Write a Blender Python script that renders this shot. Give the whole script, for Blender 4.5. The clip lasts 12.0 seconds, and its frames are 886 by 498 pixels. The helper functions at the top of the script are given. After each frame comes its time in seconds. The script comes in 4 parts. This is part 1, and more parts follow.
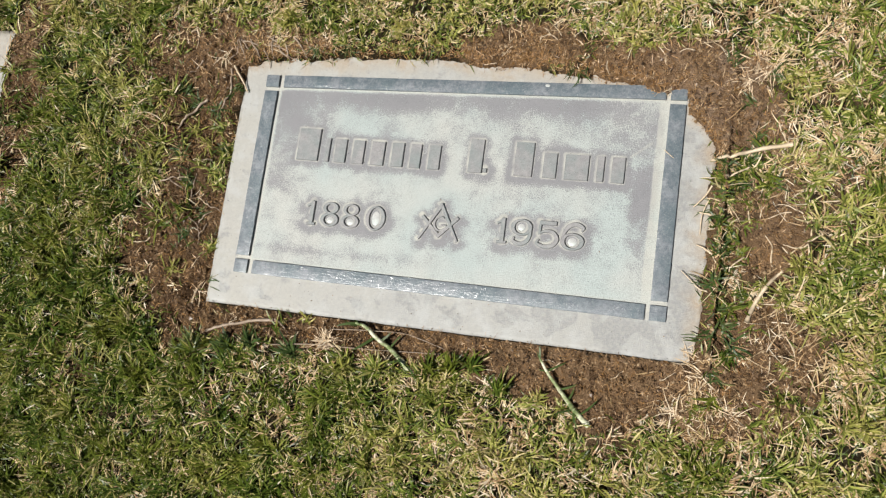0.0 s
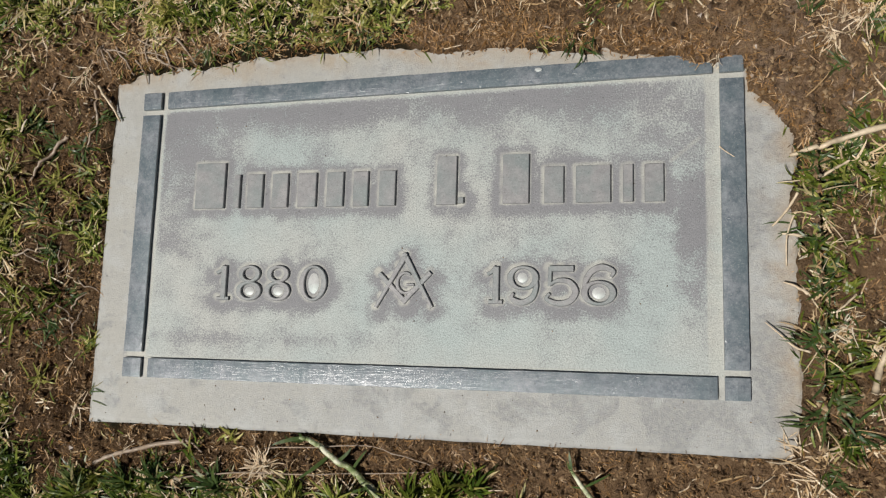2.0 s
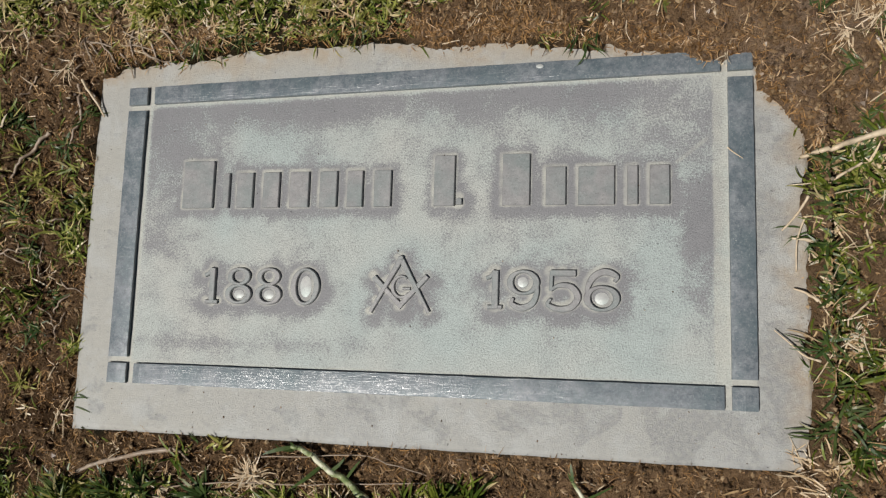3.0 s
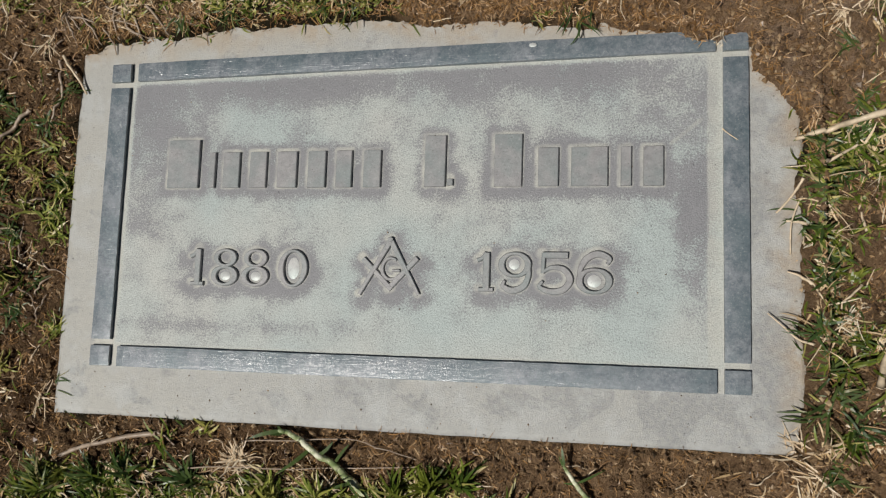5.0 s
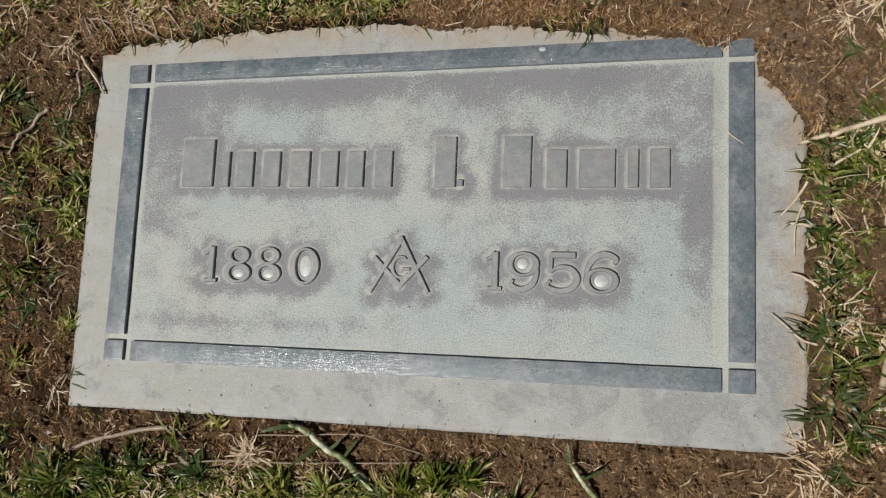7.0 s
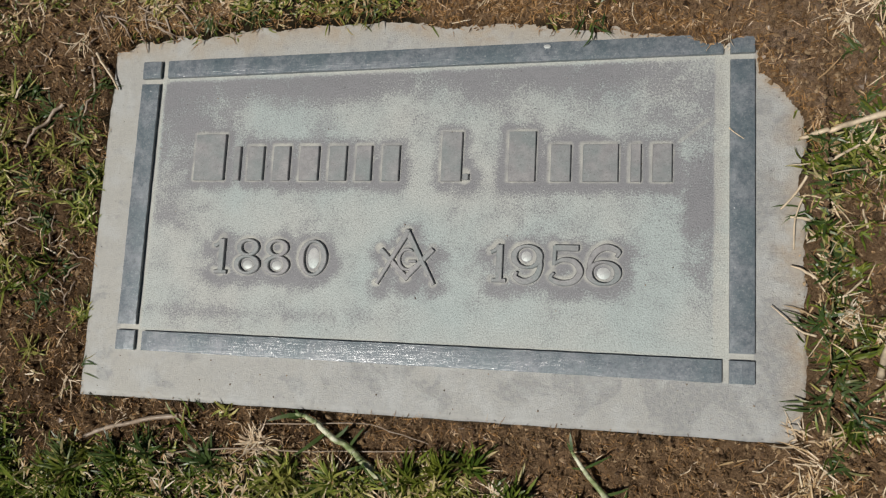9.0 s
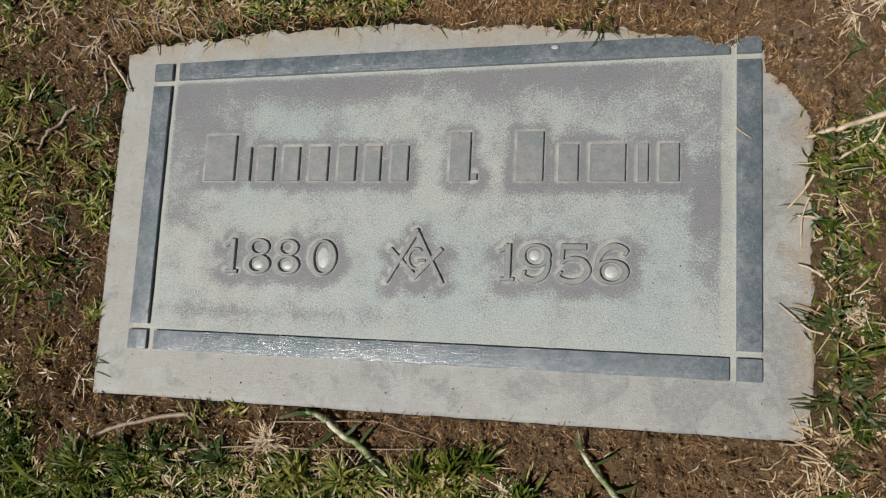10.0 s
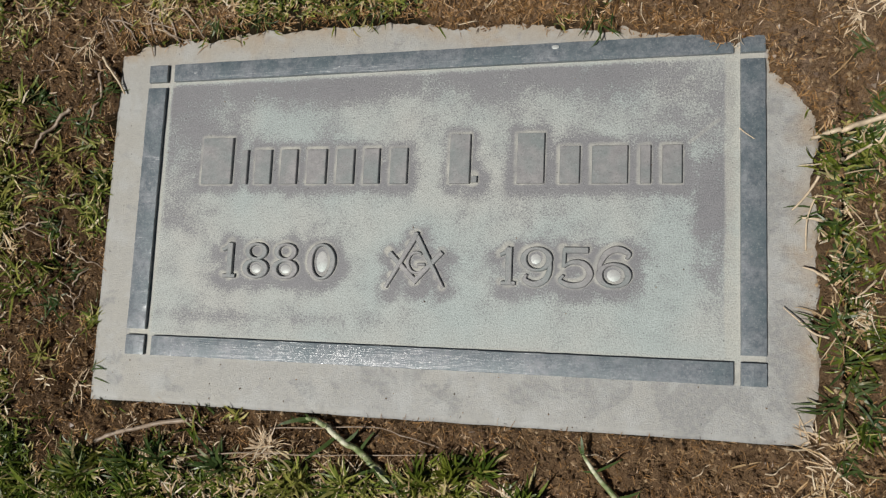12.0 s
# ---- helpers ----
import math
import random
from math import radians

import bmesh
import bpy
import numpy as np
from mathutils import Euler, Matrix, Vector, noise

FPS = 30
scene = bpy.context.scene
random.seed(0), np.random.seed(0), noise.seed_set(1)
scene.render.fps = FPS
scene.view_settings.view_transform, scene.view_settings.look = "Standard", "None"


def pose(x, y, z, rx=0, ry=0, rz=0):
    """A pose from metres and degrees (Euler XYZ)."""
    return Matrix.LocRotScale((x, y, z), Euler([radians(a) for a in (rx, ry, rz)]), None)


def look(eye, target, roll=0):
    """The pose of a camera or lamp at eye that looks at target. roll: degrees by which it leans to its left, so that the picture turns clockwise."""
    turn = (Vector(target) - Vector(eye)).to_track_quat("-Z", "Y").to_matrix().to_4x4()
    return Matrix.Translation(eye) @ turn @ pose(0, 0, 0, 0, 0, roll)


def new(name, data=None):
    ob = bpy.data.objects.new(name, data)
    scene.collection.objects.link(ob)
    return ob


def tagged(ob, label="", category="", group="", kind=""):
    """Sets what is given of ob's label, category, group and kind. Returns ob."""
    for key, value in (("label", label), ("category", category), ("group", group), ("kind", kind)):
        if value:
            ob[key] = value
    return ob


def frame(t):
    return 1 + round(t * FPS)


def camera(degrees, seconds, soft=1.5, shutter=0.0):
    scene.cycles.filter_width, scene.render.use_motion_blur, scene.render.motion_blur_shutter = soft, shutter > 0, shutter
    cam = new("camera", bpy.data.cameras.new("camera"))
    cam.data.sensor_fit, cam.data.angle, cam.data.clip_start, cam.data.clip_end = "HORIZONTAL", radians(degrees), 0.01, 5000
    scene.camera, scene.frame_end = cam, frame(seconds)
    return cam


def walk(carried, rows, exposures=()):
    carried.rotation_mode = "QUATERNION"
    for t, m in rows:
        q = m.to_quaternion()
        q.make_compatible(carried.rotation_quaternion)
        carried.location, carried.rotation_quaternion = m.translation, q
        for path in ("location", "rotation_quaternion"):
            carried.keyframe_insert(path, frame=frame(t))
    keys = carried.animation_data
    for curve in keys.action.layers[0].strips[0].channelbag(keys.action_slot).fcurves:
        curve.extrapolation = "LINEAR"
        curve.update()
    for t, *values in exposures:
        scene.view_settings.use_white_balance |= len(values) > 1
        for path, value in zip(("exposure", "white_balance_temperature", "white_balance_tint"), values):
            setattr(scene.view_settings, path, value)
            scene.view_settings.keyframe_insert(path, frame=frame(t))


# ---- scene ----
cam = camera(59.3, 12.0, soft=1.28)
EXPOSURES = [(0.0, 0.07), (0.5, 0.0), (1.0, -0.15), (1.5, -0.26), (2.0, -0.39), (2.5, -0.48), (5.5, -0.51), (9.0, -0.55), (12.0, -0.54)]
PATH = [
    (0, (0.248, -0.21, 0.918), (-0.264, 0.068, -0.995), -54.6),
    (0.5, (0.213, -0.169, 0.771), (-0.305, 0.154, -1.134), -56.7),
    (1, (0.196, -0.127, 0.683), (-0.284, 0.171, -1.236), -58.2),
    (1.5, (0.187, -0.115, 0.651), (-0.288, 0.147, -1.275), -60.4),
    (2, (0.182, -0.105, 0.645), (-0.282, 0.161, -1.282), -59.4),
    (2.5, (0.175, -0.098, 0.632), (-0.282, 0.159, -1.298), -59.7),
    (3, (0.171, -0.093, 0.625), (-0.269, 0.153, -1.31), -59.8),
    (3.5, (0.168, -0.095, 0.622), (-0.258, 0.134, -1.318), -60.4),
    (5.5, (0.163, -0.098, 0.615), (-0.241, 0.117, -1.332), -60.7),
    (6, (0.16, -0.102, 0.62), (-0.248, 0.12, -1.325), -60.1),
    (6.5, (0.161, -0.103, 0.623), (-0.252, 0.124, -1.321), -59.8),
    (7, (0.163, -0.105, 0.627), (-0.251, 0.129, -1.315), -58.7),
    (9, (0.167, -0.119, 0.637), (-0.265, 0.134, -1.299), -57.5),
    (9.5, (0.167, -0.121, 0.64), (-0.276, 0.134, -1.293), -58.0),
    (10, (0.167, -0.123, 0.642), (-0.283, 0.137, -1.289), -57.9),
    (10.5, (0.166, -0.118, 0.64), (-0.288, 0.148, -1.29), -57.3),
    (11, (0.162, -0.111, 0.633), (-0.287, 0.129, -1.302), -59.7),
    (11.5, (0.165, -0.106, 0.631), (-0.285, 0.121, -1.305), -61.6),
    (12, (0.164, -0.111, 0.636), (-0.283, 0.125, -1.299), -60.4),
]
walk(cam, [(t, look(eye, target, roll)) for t, eye, target, roll in PATH], EXPOSURES)

# ---- light ----
SUN = Vector((-0.37, -0.34, 1.0)).normalized()
lamp = new("sun", bpy.data.lights.new("sun", "SUN"))
lamp.data.energy, lamp.data.angle, lamp.data.color = 5.32, radians(0.55), (1.0, 0.96, 0.9)
lamp.matrix_world = look(tuple(SUN * 20), (0, 0, 0))
world = bpy.data.worlds.new("sky")
scene.world = world
world.use_nodes = True
wn = world.node_tree.nodes
sky = wn.new("ShaderNodeTexSky")
sky.sky_type, sky.sun_disc = "NISHITA", False
sky.sun_elevation, sky.sun_rotation = math.asin(SUN.z), math.atan2(SUN.x, SUN.y)
wn["Background"].inputs["Strength"].default_value = 0.018
world.node_tree.links.new(sky.outputs[0], wn["Background"].inputs["Color"])


# ---- small helpers ----
def smooth(a, b, v):
    t = np.clip((v - a) / (b - a), 0, 1)
    return t * t * (3 - 2 * t)


LATTICE = np.random.RandomState(4).rand(256, 256)


def value_noise(x, y, cell, shift=0.0):
    """Soft random hills of about that cell size, -1 to 1."""
    c, d = math.cos(0.6 + shift), math.sin(0.6 + shift)
    x, y = np.asarray(x), np.asarray(y)
    u, v = (c * x - d * y) / cell + 37.7 + shift * 13.1, (d * x + c * y) / cell + 91.3 + shift * 7.7
    i, j = np.floor(u).astype(int), np.floor(v).astype(int)
    a, b = u - i, v - j
    a, b = a * a * (3 - 2 * a), b * b * (3 - 2 * b)
    g = lambda p, q: LATTICE[p % 256, q % 256]
    return 2 * ((g(i, j) * (1 - a) + g(i + 1, j) * a) * (1 - b) + (g(i, j + 1) * (1 - a) + g(i + 1, j + 1) * a) * b) - 1


def mesh_from(name, verts, faces, material, flat=True):
    me = bpy.data.meshes.new(name)
    me.from_pydata([tuple(v) for v in verts], [], faces)
    me.materials.append(material)
    if not flat:
        me.polygons.foreach_set("use_smooth", [True] * len(me.polygons))
    me.update()
    return me


def part(name, me, parent, label=""):
    ob = new(name, me)
    ob.parent = parent
    return tagged(ob, label)


# ---- materials ----
class Nodes:
    """A thin wrapper that strings shader nodes together."""

    def __init__(self, name):
        self.mat = bpy.data.materials.new(name)
        self.mat.use_nodes = True
        self.tree = self.mat.node_tree
        self.n = self.tree.nodes
        self.bsdf = self.n["Principled BSDF"]
        self.out = self.n["Material Output"]
        self.place = self.n.new("ShaderNodeTexCoord").outputs["Object"]

    def link(self, a, b):
        self.tree.links.new(a, b)

    def noise(self, scale, detail=4.0, rough=0.6, warp=0.0):
        t = self.n.new("ShaderNodeTexNoise")
        t.inputs["Scale"].default_value, t.inputs["Detail"].default_value = scale, detail
        t.inputs["Roughness"].default_value, t.inputs["Distortion"].default_value = rough, warp
        self.link(self.place, t.inputs["Vector"])
        return t.outputs["Fac"]

    def ramp(self, fac, stops):
        r = self.n.new("ShaderNodeValToRGB")
        e = r.color_ramp.elements
        while len(e) < len(stops):
            e.new(0.5)
        for k, (p, c) in enumerate(stops):
            e[k].position = p
            e[k].color = (*c, 1) if isinstance(c, tuple) else (c, c, c, 1)
        self.link(fac, r.inputs[0])
        return r.outputs[0]

    def mix(self, fac, a, b, kind="MIX"):
        m = self.n.new("ShaderNodeMix")
        m.data_type, m.blend_type = "RGBA", kind
        for value, slot in ((fac, 0), (a, 6), (b, 7)):
            if isinstance(value, (int, float)):
                m.inputs[slot].default_value = value if slot == 0 else (value, value, value, 1)
            elif isinstance(value, tuple):
                m.inputs[slot].default_value = (*value, 1)
            else:
                self.link(value, m.inputs[slot])
        return m.outputs[2]

    def maths(self, op, a, b=0.0):
        m = self.n.new("ShaderNodeMath")
        m.operation = op
        for k, v in enumerate((a, b)):
            if isinstance(v, (int, float)):
                m.inputs[k].default_value = v
            else:
                self.link(v, m.inputs[k])
        return m.outputs[0]

    def attribute(self, name):
        a = self.n.new("ShaderNodeAttribute")
        a.attribute_name = name
        return a.outputs["Fac"]

    def island(self):
        return self.n.new("ShaderNodeNewGeometry").outputs["Random Per Island"]

    def bump(self, height, strength, distance):
        b = self.n.new("ShaderNodeBump")
        b.inputs["Strength"].default_value, b.inputs["Distance"].default_value = strength, distance
        self.link(height, b.inputs["Height"])
        self.link(b.outputs[0], self.bsdf.inputs["Normal"])
        return b.outputs[0]

    def set(self, color=None, rough=None, metal=None):
        for value, slot in ((color, "Base Color"), (rough, "Roughness"), (metal, "Metallic")):
            if value is None:
                continue
            if isinstance(value, (int, float)):
                self.bsdf.inputs[slot].default_value = value
            elif isinstance(value, tuple):
                self.bsdf.inputs[slot].default_value = (*value, 1)
            else:
                self.link(value, self.bsdf.inputs[slot])
        return self.mat


def soil_material():
    """Crumbly brown earth, reddish where dry, nearly black where damp and under turf, with a pale crust in places."""
    k = Nodes("soil")
    fine, clods, wide, grit = k.noise(520, 5, 0.75), k.noise(95, 7, 0.75), k.noise(9, 4), k.noise(1300, 3, 0.7)
    base = k.ramp(clods, [(0.30, (0.045, 0.026, 0.013)), (0.48, (0.16, 0.098, 0.052)), (0.70, (0.37, 0.245, 0.14))])
    base = k.mix(k.ramp(fine, [(0.50, 0.0), (0.68, 0.7)]), base, (0.42, 0.275, 0.155))
    base = k.mix(k.ramp(fine, [(0.32, 0.8), (0.46, 0.0)]), base, (0.045, 0.028, 0.018))
    base = k.mix(k.ramp(wide, [(0.4, 0.0), (0.65, 0.5)]), base, (0.30, 0.188, 0.104))
    crust = k.maths("MULTIPLY", k.attribute("crust"), k.ramp(k.noise(38, 6, 0.7), [(0.45, 0.0), (0.6, 0.65)]))
    base = k.mix(crust, base, k.ramp(grit, [(0.3, (0.16, 0.105, 0.07)), (0.7, (0.48, 0.36, 0.265))]))
    # near-black under turf: the shade between blades is put into the soil colour
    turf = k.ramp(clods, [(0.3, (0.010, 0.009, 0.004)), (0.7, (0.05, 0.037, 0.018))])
    damp = k.maths("MULTIPLY", k.attribute("moist"), k.ramp(k.noise(22, 4), [(0.3, 0.6), (0.6, 1.0)]))
    base = k.mix(damp, base, k.mix(1.0, base, (0.36, 0.32, 0.27), "MULTIPLY"))
    base = k.mix(k.ramp(grit, [(0.60, 0.0), (0.72, 0.6)]), base, (0.46, 0.34, 0.23))
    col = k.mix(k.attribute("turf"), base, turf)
    lawn_green = k.ramp(k.noise(30, 6, 0.75), [(0.3, (0.036, 0.052, 0.011)), (0.5, (0.10, 0.118, 0.03)), (0.7, (0.21, 0.20, 0.07))])
    col = k.mix(k.attribute("away"), col, lawn_green)
    k.bump(k.mix(0.5, fine, k.mix(0.6, clods, k.noise(210, 6, 0.8))), 1.0, 0.008)
    k.bsdf.inputs["Specular IOR Level"].default_value = 0.15
    return k.set(col, 0.95)


def blade_material(name, stops, patch, through_light=0.35, clump_shade=True):
    """Leaf or straw: each blade its own shade, the whole drifting in patches."""
    k = Nodes(name)
    col = k.ramp(k.island(), stops)
    col = k.mix(k.ramp(k.noise(17, 4), [(0.42, 0.0), (0.64, 0.5)]), col, patch)
    # dark blotches put the shade between clumps into the blade colour
    if clump_shade:
        col = k.mix(0.35, col, k.ramp(k.noise(55, 4, 0.7), [(0.36, 0.3), (0.53, 1.0)]), "MULTIPLY")
    col = k.mix(0.55, col, k.ramp(k.noise(260, 3), [(0.3, 0.5), (0.65, 1.0)]), "MULTIPLY")
    k.set(col, 0.38)
    k.bsdf.inputs["Specular IOR Level"].default_value = 0.35
    soft = k.n.new("ShaderNodeBsdfTranslucent")
    k.link(col, soft.inputs["Color"])
    both = k.n.new("ShaderNodeMixShader")
    both.inputs[0].default_value = through_light
    k.link(k.bsdf.outputs[0], both.inputs[1])
    k.link(soft.outputs[0], both.inputs[2])
    k.link(both.outputs[0], k.out.inputs["Surface"])
    return k.mat


def stem_material():
    """A fleshy runner: green sheaths, bleached nearly white in streaks and at the joints."""
    k = Nodes("green_stem")
    col = k.ramp(k.noise(75, 4, 0.6), [(0.36, (0.15, 0.20, 0.075)), (0.48, (0.36, 0.40, 0.21)), (0.6, (0.7, 0.69, 0.52))])
    col = k.mix(k.ramp(k.noise(420, 3), [(0.45, 0.0), (0.65, 0.5)]), col, (0.2, 0.27, 0.09))
    k.bump(k.noise(420, 3), 0.5, 0.001)
    return k.set(col, 0.42)


def plate_material():
    """Weathered cast bronze: pale green and beige bloom over grey-violet metal."""
    k = Nodes("weathered_bronze")
    speck, blotch, wide = k.noise(640, 4, 0.75), k.noise(48, 7, 0.72, 0.3), k.noise(7, 3)
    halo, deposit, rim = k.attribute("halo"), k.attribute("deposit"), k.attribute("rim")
    pale = k.ramp(wide, [(0.38, (0.485, 0.50, 0.473)), (0.62, (0.425, 0.482, 0.470))])
    dark = k.ramp(blotch, [(0.3, (0.207, 0.208, 0.221)), (0.7, (0.272, 0.274, 0.286))])
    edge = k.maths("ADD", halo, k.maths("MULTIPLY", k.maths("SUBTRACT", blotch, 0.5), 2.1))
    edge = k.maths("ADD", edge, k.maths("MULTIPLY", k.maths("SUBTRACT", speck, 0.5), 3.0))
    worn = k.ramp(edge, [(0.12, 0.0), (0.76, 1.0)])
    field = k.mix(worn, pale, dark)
    warm = k.ramp(k.maths("ADD", wide, k.attribute("warm")), [(0.4, (0.375, 0.38, 0.372)), (0.75, (0.41, 0.404, 0.374))])
    grey = k.ramp(k.maths("ADD", k.noise(26, 6, 0.6, 0.6), k.attribute("stain")), [(0.508, 0.0), (0.556, 0.85)])
    border = k.mix(grey, warm, (0.285, 0.29, 0.288))
    border = k.mix(k.maths("MULTIPLY", k.attribute("dirt"), k.ramp(k.noise(60, 5, 0.7), [(0.3, 0.3), (0.65, 1.0)])), border, (0.40, 0.30, 0.195))
    border = k.mix(k.ramp(k.noise(240, 3), [(0.4, 0.0), (0.7, 0.45)]), border, (0.48, 0.475, 0.43))
    border = k.mix(k.ramp(k.noise(36, 7, 0.68, 0.4), [(0.49, 0.0), (0.62, 0.55)]), border, (0.47, 0.485, 0.475))
    border = k.mix(k.ramp(k.noise(110, 5, 0.7), [(0.32, 0.4), (0.45, 0.0)]), border, (0.28, 0.275, 0.285))
    col = k.mix(rim, field, border)
    col = k.mix(deposit, col, (0.53, 0.53, 0.475))
    grain = k.ramp(k.noise(800, 3, 0.65), [(0.36, 0.6), (0.52, 1.0)])
    calm = k.maths("MAXIMUM", k.maths("MULTIPLY", rim, 0.75), k.maths("MULTIPLY", worn, 0.65))
    col = k.mix(k.maths("SUBTRACT", 0.7, k.maths("MULTIPLY", calm, 0.7)), col, grain, "MULTIPLY")
    pits = k.ramp(k.noise(300, 3, 0.6), [(0.26, 0.1), (0.34, 1.0)])
    col = k.mix(0.65, col, pits, "MULTIPLY")
    k.bump(k.mix(0.35, speck, blotch), 0.75, 0.0013)
    return k.set(col, k.ramp(blotch, [(0.3, 0.5), (0.7, 0.68)]), 0.12)


def bar_material(name, a, b, low, high, metal, polish=0.0):
    """Rubbed bronze that shines where hands and mowers polish it."""
    k = Nodes(name)
    blotch, fine, wide = k.noise(130, 7, 0.75), k.noise(620, 4, 0.7), k.noise(24, 4)
    col = k.ramp(blotch, [(0.38, a), (0.62, b)])
    col = k.mix(k.ramp(wide, [(0.42, 0.0), (0.62, 0.6)]), col, (0.75 * a[0], 0.95 * a[1], 0.92 * a[2]))
    col = k.mix(k.ramp(fine, [(0.56, 0.0), (0.74, 0.6)]), col, (0.40, 0.43, 0.42))
    col = k.mix(k.ramp(fine, [(0.26, 0.75), (0.42, 0.0)]), col, tuple(0.35 * c for c in a))
    k.bump(k.mix(0.5, fine, blotch), 0.45, 0.0007)
    k.bsdf.inputs["Coat Weight"].default_value = polish
    k.link(k.ramp(fine, [(0.35, 0.13), (0.65, 0.27)]), k.bsdf.inputs["Coat Roughness"])
    stretch = k.n.new("ShaderNodeMapping")
    stretch.inputs["Scale"].default_value = (30, 1500, 30)
    k.link(k.place, stretch.inputs["Vector"])
    brushed = k.n.new("ShaderNodeTexNoise")
    brushed.inputs["Scale"].default_value, brushed.inputs["Detail"].default_value = 1.0, 3.0
    k.link(stretch.outputs[0], brushed.inputs["Vector"])
    rub = k.n.new("ShaderNodeBump")
    rub.inputs["Strength"].default_value, rub.inputs["Distance"].default_value = 1.0, 0.00035
    k.link(brushed.outputs["Fac"], rub.inputs["Height"])
    k.link(rub.outputs[0], k.bsdf.inputs["Coat Normal"])
    return k.set(col, k.ramp(k.mix(0.5, fine, blotch), [(0.35, low), (0.65, high)]), metal)


SOIL = soil_material()
DEEP = blade_material("deep_green_blades", [(0.0, (0.032, 0.062, 0.007)), (0.5, (0.09, 0.145, 0.018)), (0.8, (0.19, 0.24, 0.036)), (0.92, (0.42, 0.38, 0.12)), (1.0, (0.72, 0.58, 0.33))], (0.20, 0.21, 0.025), 0.12)
RANK = blade_material("rank_green_blades", [(0.0, (0.03, 0.062, 0.016)), (0.6, (0.066, 0.112, 0.03)), (0.88, (0.13, 0.17, 0.05)), (1.0, (0.44, 0.36, 0.18))], (0.10, 0.12, 0.034), 0.1)
GREEN = blade_material("green_blades", [(0.0, (0.07, 0.105, 0.015)), (0.4, (0.20, 0.26, 0.045)), (0.68, (0.40, 0.42, 0.10)), (0.84, (0.64, 0.56, 0.23)), (1.0, (0.88, 0.74, 0.46))], (0.50, 0.42, 0.12), 0.15)
DRY = blade_material("dry_blades", [(0.0, (0.25, 0.14, 0.07)), (0.3, (0.55, 0.36, 0.19)), (0.7, (0.8, 0.62, 0.4)), (1.0, (0.9, 0.82, 0.66))], (0.72, 0.54, 0.28), 0.12)
LITTER = blade_material("litter_bits", [(0.0, (0.07, 0.04, 0.02)), (0.4, (0.27, 0.14, 0.05)), (0.8, (0.50, 0.29, 0.12)), (1.0, (0.72, 0.55, 0.36))], (0.42, 0.235, 0.09), 0.1, False)
STEM = stem_material()
TWIG = blade_material("twig_bark", [(0.0, (0.27, 0.2, 0.14)), (1.0, (0.42, 0.33, 0.25))], (0.52, 0.43, 0.34), 0.0, False)
STRAW = blade_material("pale_straw", [(0.0, (0.62, 0.45, 0.28)), (1.0, (0.88, 0.77, 0.58))], (0.78, 0.6, 0.4), 0.1, False)
PLATE = plate_material()
BAR = bar_material("rubbed_bronze", (0.098, 0.122, 0.145), (0.225, 0.247, 0.268), 0.48, 0.64, 0.2, 0.6)
LETTER = bar_material("letter_bronze", (0.25, 0.247, 0.252), (0.325, 0.32, 0.32), 0.4, 0.52, 0.15)
CRUMB = blade_material("crumbs", [(0.0, (0.04, 0.025, 0.015)), (0.45, (0.15, 0.092, 0.056)), (0.85, (0.31, 0.205, 0.11)), (1.0, (0.5, 0.37, 0.23))], (0.24, 0.155, 0.08), 0.0, False)
# pale base colour carries the glint in the numerals' eyes; the chip shares it
BOSS = bar_material("pale_glint_and_chip", (0.45, 0.45, 0.445), (0.62, 0.62, 0.6), 0.34, 0.5, 0.1)

# ---- the ground ----
X0, X1, Y0, Y1 = -0.309, 0.312, -0.177, 0.177          # the marker's outline
NX0, NX1, NY0, NY1 = -1.33, -0.706, -0.165, 0.189      # the neighbour's outline
VIEW = (-0.82, 0.58, -0.54, 0.34)                    # the lawn that is grown blade by blade
EDGE_X = (-0.33, -0.3, -0.285, -0.24, -0.15, -0.03, 0.03, 0.065, 0.145, 0.17, 0.19, 0.213, 0.232, 0.248, 0.257, 0.2725, 0.2755, 0.284, 0.296, 0.3115, 0.33)
EDGE_Y = (0.148, 0.152, 0.157, 0.161, 0.166, 0.170, 0.162, 0.164, 0.154, 0.154, 0.151, 0.146, 0.140, 0.134, 0.141, 0.143, 0.119, 0.109, 0.094, 0.074, 0.045)


def box_distance(x, y, x0, x1, y0, y1):
    """Outside a rectangle: how far from it; inside: minus the depth."""
    dx, dy = np.maximum(x0 - x, x - x1), np.maximum(y0 - y, y - y1)
    return np.where((dx > 0) & (dy > 0), np.hypot(dx, dy), np.maximum(dx, dy))


def creep(x, y):
    """How far earth has crept over the marker's far and east edges, in metres (negative: clear plate)."""
    over = np.maximum(y - np.interp(x, EDGE_X, EDGE_Y), x - 0.3108 - 0.0018 * value_noise(y, y, 0.021, 4) + 0.006 * smooth(-0.155, -0.177, y) * (x > 0.25))
    return over + 0.003 * value_noise(x, y, 0.011, 3) + 0.0015 * value_noise(x, y, 0.004, 5)


